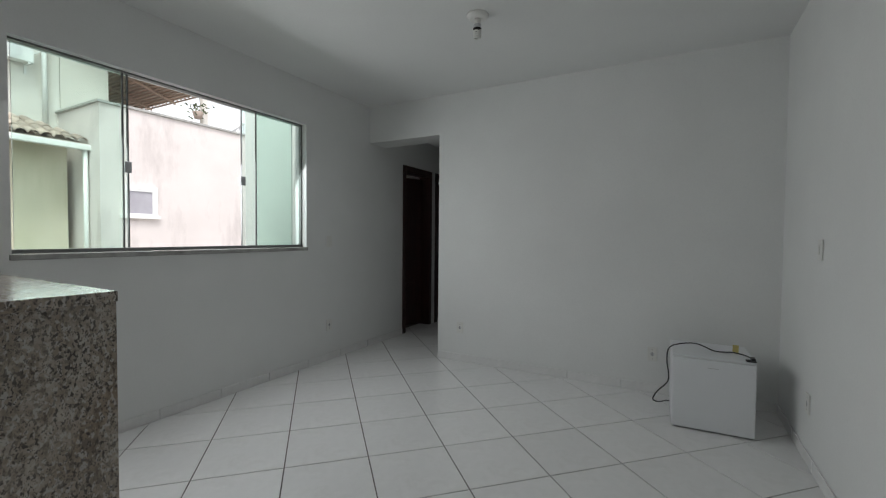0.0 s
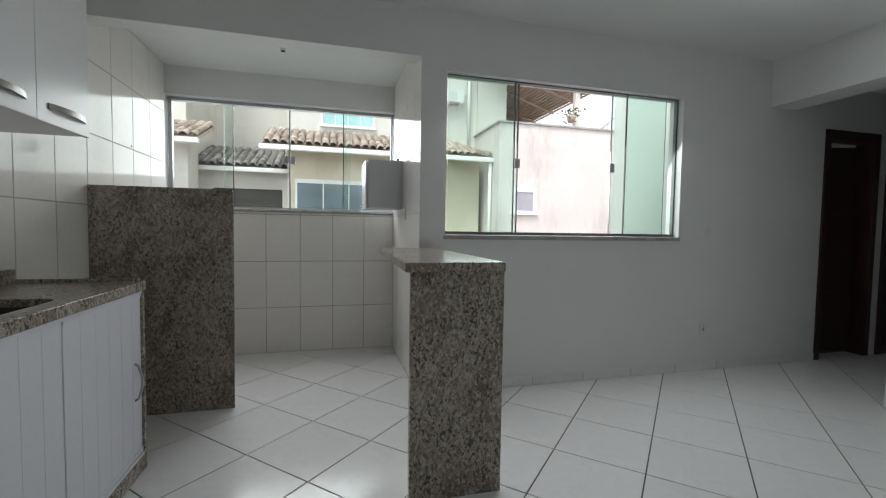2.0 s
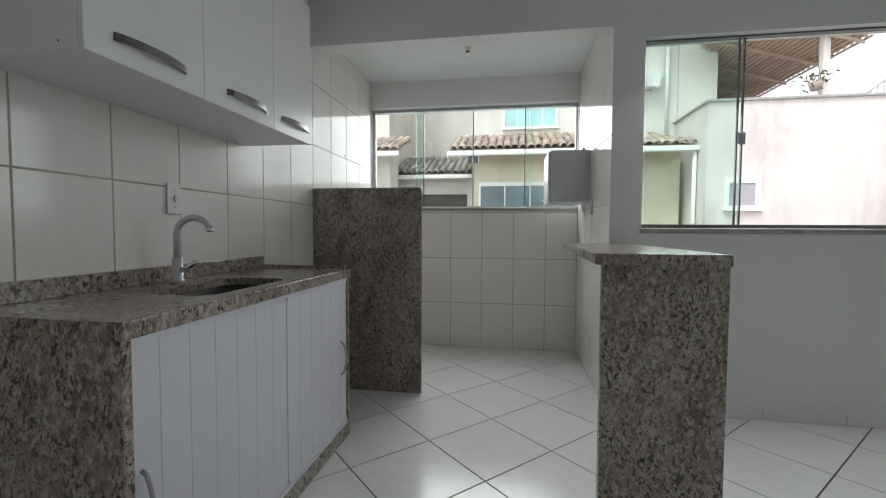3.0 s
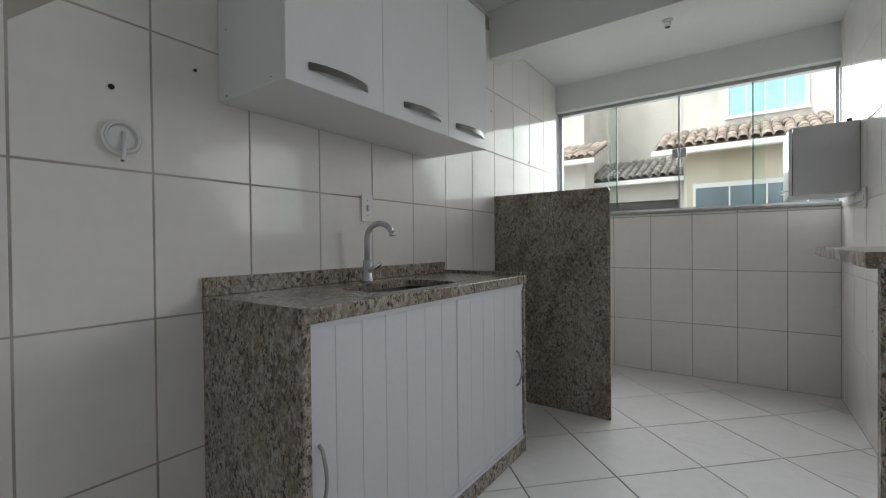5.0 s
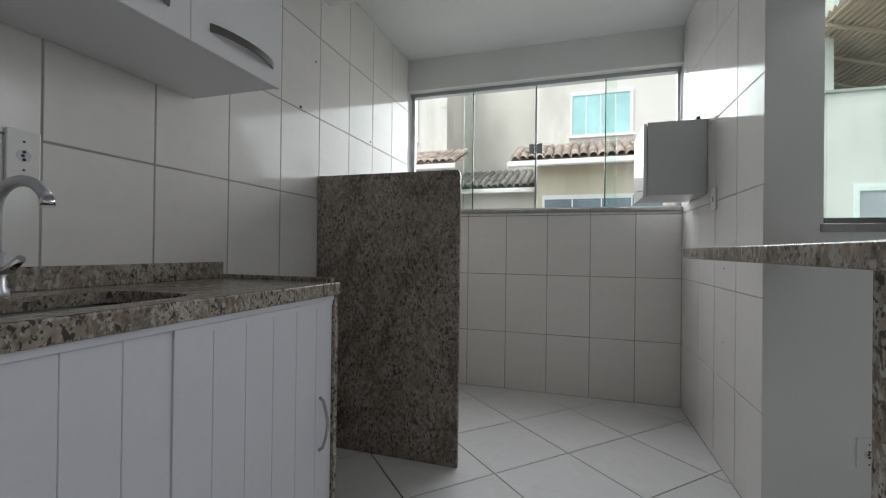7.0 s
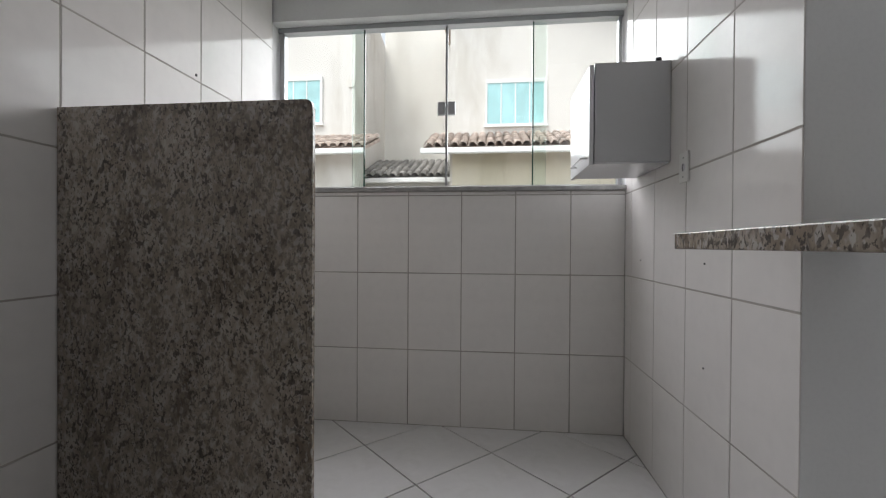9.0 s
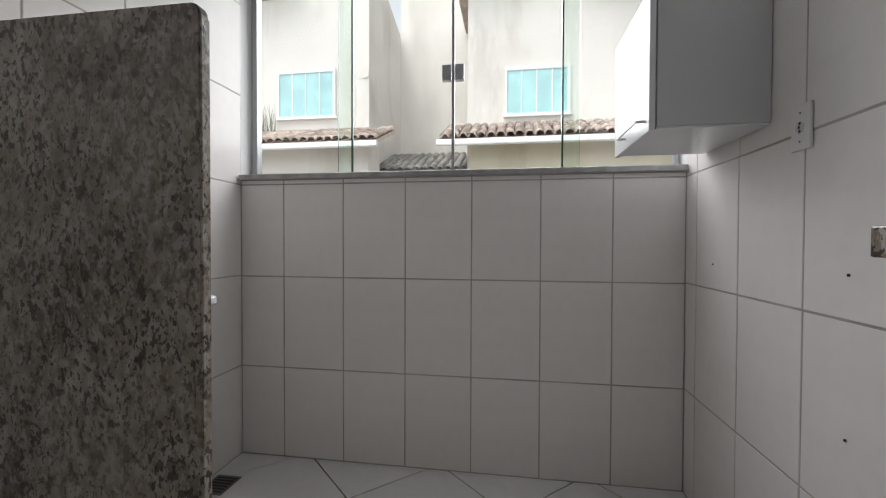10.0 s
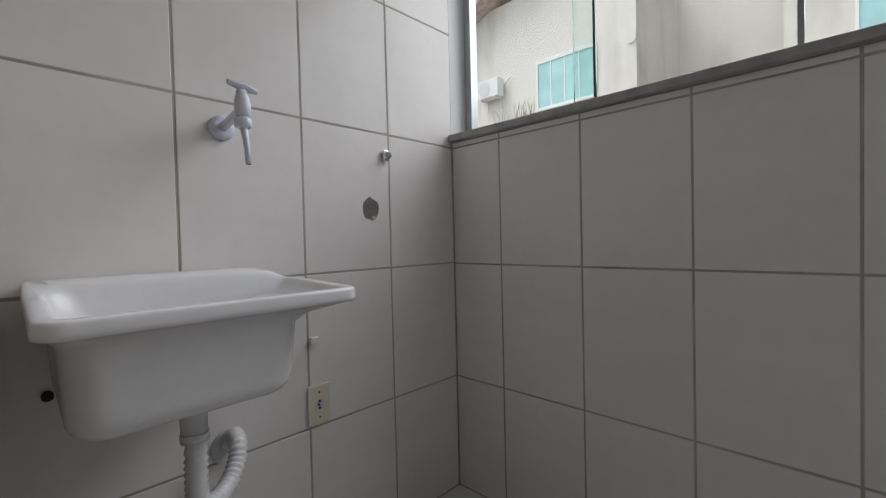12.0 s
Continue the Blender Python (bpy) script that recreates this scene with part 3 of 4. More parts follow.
lean_to(house_a, -9.6, -2.73, -11.4, 3.36, hx, 4.0, TERRACOTTA)
house_window(house_a, hx, -6.0, -4.42, 4.42, 5.68, 4, CURTAIN, 0.05)
part("vent_cap", tube([(hx, -3.56, 5.52), (hx + 0.03, -3.56, 5.52)], 0.12, 16), PALEWALL, house_a)
ac_unit((hx, -7.5, 5.05), "white outdoor air conditioner unit on wall brackets")
ac_unit((hx, 4.22, 5.22), "white outdoor air conditioner unit on the cream wall", 0.75)
tuft = bmesh.new()
rng = random.Random(5)
for k in range(26):
    bx, by = -12.9 + rng.uniform(0, 0.25), -7.3 + rng.uniform(0, 1.3)
    p = Vector((bx, by, 4.02))
    tube([p, p + Vector((rng.uniform(-.05, .05), rng.uniform(-.05, .05), rng.uniform(.2, .4))), p + Vector((rng.uniform(-.1, .1), rng.uniform(-.1, .1), rng.uniform(.45, .75)))], (0.008, 0.006, 0.002), 4, tuft)
dry = thing("weeds", (-12.9, -6.6, 4.0), "thin dry weeds growing on the tiled roof", "weeds", kind="stuff")
part("stems", tuft, LEAF, dry)

# neighbour with the stained blind wall and the roofed terrace
px = -10.9
house_c = thing("house", (px, 7.5, GROUND), "stained pale pink house wall with a roofed terrace above", "house")
part("wall", boxes((px - 6, px, 5.0, 14, GROUND, 4.22)), PINK, house_c)
part("coping", boxes((px - 6, px + 0.05, 4.95, 14, 4.22, 4.28), bevel=0.01), GREY_STONE, house_c, "thin grey wall coping")
house_window(house_c, px, 5.50, 6.10, 1.73, 2.35, 1, FROSTED, 0.08)
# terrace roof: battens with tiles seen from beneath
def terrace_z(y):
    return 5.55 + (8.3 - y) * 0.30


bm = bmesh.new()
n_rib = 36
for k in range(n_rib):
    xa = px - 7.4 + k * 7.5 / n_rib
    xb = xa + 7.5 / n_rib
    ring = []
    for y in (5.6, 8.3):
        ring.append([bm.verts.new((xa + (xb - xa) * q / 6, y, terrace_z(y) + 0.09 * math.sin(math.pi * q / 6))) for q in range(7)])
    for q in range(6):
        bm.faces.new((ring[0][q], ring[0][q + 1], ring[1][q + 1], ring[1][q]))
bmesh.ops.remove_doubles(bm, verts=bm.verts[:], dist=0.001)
tiles_under = part("terrace_roof", bm, LIT_UNDER_TILE, house_c)
for k in range(24):
    y = 5.68 + k * 0.113
    part("batten", boxes((px - 7.4, px + 0.08, y - 0.018, y + 0.018, terrace_z(y) - 0.05, terrace_z(y) - 0.01)), TIMBER, tiles_under)
for k in range(6):
    x = px - 7.0 + k * 1.38
    b = bmesh.new()
    vs = [b.verts.new((x + dx, y, terrace_z(y) - 0.07 + dz)) for dx in (-0.025, 0.025) for y in (5.65, 8.25) for dz in (-0.07, 0)]
    for f in ((0, 1, 3, 2), (4, 6, 7, 5), (0, 4, 5, 1), (2, 3, 7, 6), (0, 2, 6, 4), (1, 5, 7, 3)):
        b.faces.new([vs[i] for i in f])
    part("rafter", b, TIMBER, tiles_under)
part("upper_wall", boxes((px - 6, hx + 0.02, 5.06, 6.08, 4.2805, 7.2)), PALEWALL, house_c)
part("post", boxes((px - 0.35, px - 0.2, 7.5, 7.65, 4.28, 5.75), bevel=0.01), PALEWALL, house_c)
part("rear_wall", boxes((px - 5.9, px - 5.7, 5.0, 8.3, 4.28, 6.4)), PALEWALL, house_c)
for k in range(9):
    y = 8.30 + k * 0.13
    part("baluster", boxes((px - 0.115, px - 0.095, y - 0.015, y + 0.015, 4.28, 4.24 + 0.82 * (y - 8.27))), GREY_LAM, house_c)
part("handrail", tube([(px - 0.105, 8.27, 4.262), (px - 0.105, 9.5, 5.262)], 0.028, 10), GREY_LAM, house_c, "sloping grey stair handrail")
pot = thing("hanging_plant", (px - 0.1, 7.3, 4.45), "small leafy plant in a terracotta hanging pot", "plant")
part("pot", tube([(px - 0.1, 7.3, 4.42), (px - 0.1, 7.3, 4.60)], (0.09, 0.14), 14), TERRACOTTA, pot)
part("hanger", tube([(px - 0.1, 7.42, 4.60), (px - 0.1, 7.3, 5.2), (px - 0.1, 7.3, 5.75)], 0.006, 5), DARK_ALU, pot)
lf = bmesh.new()
rng = random.Random(9)
for k in range(70):
    c = Vector((px - 0.1, 7.3, 4.64)) + Vector((rng.gauss(0, .12), rng.gauss(0, .17), rng.gauss(0.02, .1)))
    u = Vector((rng.uniform(-1, 1), rng.uniform(-1, 1), rng.uniform(-1, 1))).normalized() * 0.055
    v = u.orthogonal().normalized() * 0.022
    lf.faces.new([lf.verts.new(p) for p in (c - u, c + v, c + u, c - v)])
part("leaves", lf, LEAF, pot)


# ---- kitchen ----
def rounded_rect(x0, x1, y0, y1, r, steps=5):
    pts = []
    for cx, cy, a in ((x1 - r, y1 - r, 0), (x0 + r, y1 - r, 90), (x0 + r, y0 + r, 180), (x1 - r, y0 + r, 270)):
        pts += [(cx + r * math.cos(radians(a + 90 * k / steps)), cy + r * math.sin(radians(a + 90 * k / steps))) for k in range(steps + 1)]
    return pts


SX0, SX1, SYF, SZ = -2.105, -0.700, -0.475, 0.940   # worktop: far end, near end, front, top
worktop = thing("worktop", (-1.4, -0.75, SZ - 0.045), "grey-beige granite worktop with upstand and inset sink hole", "worktop")
BX0, BX1, BY0, BY1 = -1.58, -1.08, -0.83, -0.548
hole = rounded_rect(BX0, BX1, BY0, BY1, 0.07)
bm = bmesh.new()
outer = []
for x, y in hole:                                     # each hole point goes to the slab's edge, so that the ring closes in quads
    cx, cy = (BX0 + BX1) / 2, (BY0 + BY1) / 2
    dx, dy = x - cx, y - cy
    tx = ((SX1 if dx > 0 else SX0) - cx) / dx if abs(dx) > 1e-6 else 9e9
    ty = ((SYF if dy > 0 else YS + 0.002) - cy) / dy if abs(dy) > 1e-6 else 9e9
    s = min(tx, ty)
    outer.append((cx + dx * s, cy + dy * s))
hi_in = [bm.verts.new((x, y, SZ)) for x, y in hole]
lo_in = [bm.verts.new((x, y, SZ - 0.03)) for x, y in hole]
hi_out = [bm.verts.new((x, y, SZ)) for x, y in outer]
for i in range(len(hole)):
    j = (i + 1) % len(hole)
    bm.faces.new((hi_in[i], hi_out[i], hi_out[j], hi_in[j]))
    bm.faces.new((lo_in[i], hi_in[i], hi_in[j], lo_in[j]))
for cx, cy, k1, k2 in ((SX1, SYF, 0, 0), (SX0, SYF, 0, 0), (SX0, YS + 0.002, 0, 0), (SX1, YS + 0.002, 0, 0)):
    best = sorted(range(len(outer)), key=lambda i: (outer[i][0] - cx) ** 2 + (outer[i][1] - cy) ** 2)[:6]
    a = min((i for i in best if abs(outer[i][0] - cx) < 1e-4), key=lambda i: abs(outer[i][1] - cy), default=None)
    b = min((i for i in best if abs(outer[i][1] - cy) < 1e-4), key=lambda i: abs(outer[i][0] - cx), default=None)
    if a is not None and b is not None and a != b:
        bm.faces.new((hi_out[a], bm.verts.new((cx, cy, SZ)), hi_out[b]))
bmesh.ops.recalc_face_normals(bm, faces=bm.faces[:])
part("top", bm, GRANITE, worktop)
part("front_edge", boxes((SX0, SX1, SYF - 0.02, SYF + 0.004, SZ - 0.046, SZ - 0.0005), bevel=0.004), GRANITE, worktop)
part("end_edge", boxes((SX0 - 0.002, SX0 + 0.02, YS + 0.002, SYF - 0.021, SZ - 0.046, SZ + 0.014), bevel=0.003), GRANITE, worktop)
part("end_edge", boxes((SX1 - 0.02, SX1 + 0.001, YS + 0.002, SYF - 0.021, SZ - 0.046, SZ - 0.0005)), GRANITE, worktop)
part("underside", boxes((SX0 + 0.02, BX0 - 0.02, YS + 0.004, SYF - 0.021, SZ - 0.03, SZ - 0.004), (BX1 + 0.02, SX1 - 0.002, YS + 0.004, SYF - 0.021, SZ - 0.03, SZ - 0.004)), GRANITE, worktop)
part("upstand", boxes((SX0 + 0.012, SX1, YS + 0.001, YS + 0.022, SZ, SZ + 0.062), bevel=0.003), GRANITE, worktop)

basin = thing("sink_basin", (-1.35, -0.715, SZ - 0.19), "rectangular stainless steel sink set under the granite worktop", "sink")
bm = bmesh.new()
prev = None
for dz, inset in ((-0.031, -0.006), (-0.05, 0.0), (-0.15, 0.012), (-0.172, 0.028), (-0.178, 0.055)):
    ring = [bm.verts.new((x, y, SZ + dz)) for x, y in rounded_rect(BX0 + inset, BX1 - inset, BY0 + inset, BY1 - inset, 0.06)]
    if prev:
        for i in range(len(ring)):
            j = (i + 1) % len(ring)
            bm.faces.new((prev[i], ring[i], ring[j], prev[j])).smooth = True
    prev = ring
bm.faces.new(prev)
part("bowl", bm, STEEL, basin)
part("drain", tube([(-1.35, -0.715, SZ - 0.1775), (-1.35, -0.715, SZ - 0.170)], 0.045, 18), CHROME, basin)

faucet = thing("faucet", (-1.35, -0.905, SZ), "silver-grey gooseneck kitchen faucet with a side lever", "faucet")
fx, fy = -1.362, -0.905
part("base", tube([(fx, fy, SZ), (fx, fy, SZ + 0.012), (fx, fy, SZ + 0.02), (fx, fy, SZ + 0.10)], (0.027, 0.027, 0.021, 0.019), 18), FAUCET, faucet)
neck = [(fx, fy, SZ + 0.10), (fx, fy, SZ + 0.18)] + arc((fx - 0.014, fy + 0.066, SZ + 0.193), (0.21, -0.978, 0), (0, 0, 1), 0.067, 0, 155, 14)
part("spout", tube(neck, 0.0125, 14), FAUCET, faucet)
part("tip", tube([neck[-1], neck[-1] + Vector((0, 0.003, -0.018))], 0.0145, 14), CHROME, faucet, "metal spout tip")
part("lever", tube([(fx, fy + 0.012, SZ + 0.05), (fx - 0.005, fy + 0.045, SZ + 0.062), (fx - 0.01, fy + 0.075, SZ + 0.088)], (0.012, 0.011, 0.009), 12), CHROME, faucet, "chrome side lever")

cabinet = thing("sink_cabinet", (-1.4, -0.75, 0), "granite-sided sink cabinet with white boarded sliding doors", "cabinet")
part("side_panel", boxes((SX1 - 0.03, SX1 - 0.001, YS + 0.002, SYF - 0.002, 0, SZ - 0.047), bevel=0.002), GRANITE, cabinet)
part("side_panel", boxes((SX0 + 0.001, SX0 + 0.022, YS + 0.002, SYF - 0.004, 0, SZ - 0.047), bevel=0.002), GRANITE, cabinet)
part("plinth", boxes((SX0 + 0.022, SX1 - 0.03, SYF - 0.03, SYF - 0.006, 0, 0.075), bevel=0.002), GRANITE, cabinet)
part("track", boxes((SX0 + 0.022, SX1 - 0.03, SYF - 0.035, SYF - 0.008, 0.0755, 0.09)), PVC, cabinet, "white sliding door track")
part("track", boxes((SX0 + 0.022, SX1 - 0.03, SYF - 0.035, SYF - 0.008, SZ - 0.062, SZ - 0.047)), PVC, cabinet, "white sliding door track")


def boarded_door(x0, x1, y, handle_x, rails):
    door = part("door", boxes((x0, x1, y - 0.012, y - 0.005, 0.092, SZ - 0.064)), PVC, cabinet)
    cuts = [x0] + sorted(x for x in (-0.722 - 0.1055 * k for k in range(14)) if x0 + 0.02 < x < x1 - 0.02) + [x1]
    for a, b in zip(cuts, cuts[1:]):
        part("board", boxes((a + 0.0003, b - 0.0003, y - 0.005, y, 0.092, SZ - 0.064), bevel=0.0015, segments=1), PVC, door)
    for za, zb in ((SZ - 0.080, SZ - 0.064), (0.092, 0.112)) if rails else ():
        part("rail", boxes((x0, x1, y + 0.0003, y + 0.003, za, zb)), PVC, door)
    hp = [(handle_x, y, 0.372), (handle_x, y + 0.014, 0.382)] + [(handle_x, y + 0.016 + 0.016 * math.sin(math.pi * k / 8), 0.387 + 0.15 * k / 8) for k in range(9)] + [(handle_x, y + 0.014, 0.542), (handle_x, y, 0.552)]
    part("handle", tube(hp, 0.0055, 10), ALU, door, "grey bow handle")


boarded_door(-1.50, SX1 - 0.031, SYF - 0.019, -0.765, False)
boarded_door(SX0 + 0.023, -1.4605, SYF - 0.0155, -2.012, True)

# wall cupboard with three doors
cup = thing("wall_cupboard", (-1.36, -0.83, 1.60), "white three-door wall cupboard with dark bow handles", "cupboard")
CX0, CX1, CYF, CZ0, CZ1 = -1.96, -0.766, -0.645, 1.60, 2.30
part("body", boxes((CX0, CX1, YS + 0.002, CYF, CZ0, CZ1), bevel=0.002), WHITE_LAM, cup)
for a, b, h in ((-1.18, CX1, -0.972), (-1.61, -1.18, -1.422), (CX0, -1.61, -1.795)):
    d = part("door", boxes((a + 0.0007, b - 0.0007, CYF + 0.001, CYF + 0.019, CZ0 - 0.004, CZ1), bevel=0.0025), WHITE_LAM, cup)
    strip = bmesh.new()
    secs = []
    for k in range(13):
        x = h + 0.125 - 0.25 * k / 12
        yo = CYF + 0.0195 + 0.024 * math.sin(math.pi * k / 12) ** 0.7
        secs.append([strip.verts.new((x, yo + dy, 1.660 + dz)) for dy, dz in ((0, -0.011), (0.004, -0.011), (0.004, 0.011), (0, 0.011))])
    for s, t in zip(secs, secs[1:]):
        for q in range(4):
            strip.faces.new((s[q], s[(q + 1) % 4], t[(q + 1) % 4], t[q])).smooth = False
    strip.faces.new(secs[0][::-1]), strip.faces.new(secs[-1])
    part("handle", strip, HANDLE, d, "dark brushed metal bow handle")
for y, z in ((-0.955, 1.837), (-0.698, 1.618), (-0.956, 1.614)):
    part("screw_hole", tube([(CX1 - 0.001, y, z), (CX1 + 0.0008, y, z)], 0.003, 8), DARK, cup)

# granite screen between kitchen and laundry
screen = thing("granite_screen", (-2.76, -0.61, 0), "upright grey-beige granite screen panel with a rounded corner", "screen")
PX0, PX1, PY0, PY1, PZ = -2.767, -2.745, YS + 0.002, -0.206, 1.452
prof = [(PY0, 0.0), (PY1, 0.0), (PY1, PZ - 0.02)] + [(PY1 - 0.02 + 0.02 * math.cos(radians(a)), PZ - 0.02 + 0.02 * math.sin(radians(a))) for a in (20, 45, 70, 90)] + [(PY0, PZ)]
bm = bmesh.new()
lo = [bm.verts.new((PX0, y, z)) for y, z in prof]
hi = [bm.verts.new((PX1, y, z)) for y, z in prof]
bm.faces.new(lo[::-1]), bm.faces.new(hi)
for i in range(len(prof)):
    j = (i + 1) % len(prof)
    bm.faces.new((lo[i], lo[j], hi[j], hi[i]))
bmesh.ops.recalc_face_normals(bm, faces=bm.faces[:])
bmesh.ops.bevel(bm, geom=[e for e in bm.edges if abs(e.verts[0].co.x - e.verts[1].co.x) < 1e-5], offset=0.003, segments=2, affect="EDGES")
part("slab", bm, SHADED_GRANITE, screen)
# edge keeps the undarkened granite, so it stands out from the shaded slab
part("front_edge", boxes((PX0 + 0.002, PX1 - 0.002, PY1 - 0.001, PY1 + 0.002, 0.0, PZ - 0.024)), GRANITE, screen, "paler speckled edge without the slab's shade darkening")

# breakfast bar
bar = thing("breakfast_bar", (-2.0, 0.95, 0), "granite breakfast bar on a granite end panel", "counter")
part("top", prism([(-1.42, 0.705), (-1.42, 1.150), (XW + 0.001, 1.165), (XW + 0.001, 1.027), (-2.722, 1.027), (-2.725, 0.752)], 1.037, 1.077, bevel=0.003), GRANITE, bar)
part("end_panel", boxes((-1.53, -1.497, 0.745, 1.178, 0, 1.0365), bevel=0.002), GRANITE, bar)


# ---- laundry ----
tub = thing("laundry_tub", (-3.1, -0.78, 0.60), "white moulded plastic laundry tub fixed to the tiled wall", "laundry tub")
TX0, TX1, TY0, TY1 = -3.30, -2.81, YS + 0.004, -0.555
bm = bmesh.new()


def tub_ring(x0, x1, y0, y1, z, r, lift=1.0):
    """A ring of the tub: its far end tapers, and the back ledge stands higher until it dips near the far end."""
    pts = rounded_rect(x0, x1, y0, y1, r, 7)
    dense = []
    for (xa, ya), (xb, yb) in zip(pts, pts[1:] + pts[:1]):
        n = 9 if math.hypot(xb - xa, yb - ya) > 0.06 else 1
        dense += [(xa + (xb - xa) * k / n, ya + (yb - ya) * k / n) for k in range(n)]
    ring = []
    for x, y in dense:
        w = max(0.0, min(1.0, (TX1 - x) / (TX1 - TX0)))
        back = max(0.0, min(1.0, (-0.90 - y) / 0.09))
        hump = max(0.0, min(1.0, (x + 3.30) / 0.07))
        hump, back = hump * hump * (3 - 2 * hump), back * back * (3 - 2 * back)
        ring.append(bm.verts.new((x + w * (0.038 - 0.065 * (-0.555 - y) / 0.45), y, z + lift * (0.026 * back * hump - 0.006 * back * (1 - hump)))))
    return ring


def rims(z, out):
    return tub_ring(TX0 - out, TX1 + out, TY0, TY1 + out, z, 0.036 + out)


rings = []
for k in range(6):                                     # rounded bottom edge of the bowl
    a = math.pi / 2 * k / 5
    d_in, dz = 0.034 * (1 - math.sin(a)), 0.034 * (1 - math.cos(a))
    rings.append(tub_ring(-3.178 + d_in, -2.842 - d_in, -0.95, -0.598 - d_in, 0.710 + dz, 0.05 - d_in * 0.6, 0))
rings += [tub_ring(-3.185, -2.836, -0.965, -0.585, 0.845, 0.048, 0), tub_ring(-3.215, -2.832, -0.975, -0.580, 0.853, 0.045, 0.3)]
rings += [rims(z, out) for z, out in ((0.8650, -0.010), (0.8655, -0.003), (0.8670, 0.0), (0.873, 0.0005), (0.886, 0.0), (0.8892, -0.0015), (0.8905, -0.004), (0.891, -0.010))]
rings += [tub_ring(TX0 + 0.021, TX1 - 0.021, TY0 + 0.045, TY1 - 0.021, 0.8905, 0.034), tub_ring(TX0 + 0.026, TX1 - 0.026, TY0 + 0.050, TY1 - 0.026, 0.888, 0.036),
          tub_ring(TX0 + 0.030, TX1 - 0.030, TY0 + 0.054, TY1 - 0.030, 0.880, 0.040), tub_ring(TX0 + 0.050, TX1 - 0.034, -0.948, TY1 - 0.033, 0.862, 0.050),
          tub_ring(-3.190, -2.850, -0.944, -0.592, 0.835, 0.058), tub_ring(-3.165, -2.855, -0.935, -0.605, 0.765, 0.056), tub_ring(-3.15, -2.868, -0.92, -0.62, 0.742, 0.055), tub_ring(-3.11, -2.90, -0.90, -0.65, 0.728, 0.045)]
for a, b in zip(rings, rings[1:]):
    for i in range(len(a)):
        j = (i + 1) % len(a)
        bm.faces.new((a[i], a[j], b[j], b[i]))
bm.faces.new(rings[0][::-1]), bm.faces.new(rings[-1])
bmesh.ops.recalc_face_normals(bm, faces=bm.faces[:])
ob = part("tub", bm, PLASTIC, tub, smooth=True)
ob.data.set_sharp_from_angle(angle=radians(60))
part("mounting_lug", boxes((-3.415, -3.39, YS + 0.001, -0.99, 0.685, 0.705), bevel=0.003), PLASTIC, tub)
part("drain_spigot", tube([(-3.028, -0.77, 0.715), (-3.028, -0.77, 0.690), (-3.028, -0.77, 0.674), (-3.029, -0.77, 0.628)], (0.030, 0.030, 0.0235, 0.0225), 18), PLASTIC, tub)
pipe = thing("drain_hose", (-3.025, -0.77, 0.38), "white corrugated plastic drain hose bent up into the wall", "hose")
bend = flowing([(-3.030, -0.77, 0.640), (-3.030, -0.77, 0.575), (-3.030, -0.772, 0.512), (-3.043, -0.785, 0.472), (-3.075, -0.815, 0.456), (-3.112, -0.848, 0.466),
                (-3.137, -0.874, 0.490), (-3.150, -0.897, 0.514), (-3.156, -0.930, 0.524), (-3.161, -0.968, 0.508), (-3.165, -1.004, 0.488)], 10)
run, ribs = 0.0, []
for a, b in zip([bend[0]] + bend, bend):
    run += (b - a).length
    ribs.append(0.0188 + 0.0024 * math.sin(2 * math.pi * run / 0.0125))
part("hose", tube(bend, ribs, 18), PLASTIC, pipe, smooth=True)
part("clip", tube([(-3.029, -0.77, 0.628), (-3.029, -0.77, 0.612)], 0.0245, 18), PLASTIC, pipe)
part("wall_collar", tube([(-3.165, YS + 0.0, 0.472), (-3.165, YS + 0.012, 0.472)], 0.042, 18), GREY_LAM, pipe)

tap = thing("wall_tap", (-3.175, YS, 1.265), "bluish white plastic garden tap on the tiled wall", "tap")
part("flange", tube([(-3.175, YS + 0.001, 1.265), (-3.175, YS + 0.012, 1.265), (-3.175, YS + 0.018, 1.265)], (0.030, 0.030, 0.018), 20), TAP_PLASTIC, tap)
part("inlet", tube([(-3.175, YS + 0.01, 1.265), (-3.175, -0.915, 1.275), (-3.175, -0.88, 1.278)], (0.0105, 0.0105, 0.013), 14), TAP_PLASTIC, tap)
part("body", tube([(-3.175, -0.868, 1.262), (-3.175, -0.868, 1.274), (-3.175, -0.869, 1.288), (-3.175, -0.870, 1.302), (-3.175, -0.871, 1.312), (-3.175, -0.872, 1.322)], (0.0125, 0.0165, 0.0180, 0.0165, 0.0125, 0.0115), 18), TAP_PLASTIC, tap, smooth=True)
part("collar", tube([(-3.175, -0.868, 1.238), (-3.175, -0.868, 1.241), (-3.175, -0.868, 1.258), (-3.175, -0.868, 1.262)], (0.0145, 0.0185, 0.0185, 0.0125), 18), TAP_PLASTIC, tap)
part("lever", tube([(-3.146, -0.874, 1.337), (-3.149, -0.874, 1.337), (-3.163, -0.873, 1.333), (-3.178, -0.871, 1.330), (-3.196, -0.868, 1.327), (-3.208, -0.866, 1.325)], (0.0055, 0.0068, 0.0068, 0.0115, 0.0075, 0.0062), 12), TAP_PLASTIC, tap, smooth=True)
part("spout", tube([(-3.175, -0.866, 1.244), (-3.176, -0.862, 1.220), (-3.178, -0.858, 1.190), (-3.179, -0.856, 1.156)], (0.0085, 0.0072, 0.0066, 0.0064), 14), TAP_PLASTIC, tap, smooth=True)
part("mouth", tube([(-3.179, -0.856, 1.1565), (-3.179, -0.856, 1.1552)], 0.0048, 12), DARK, tap)

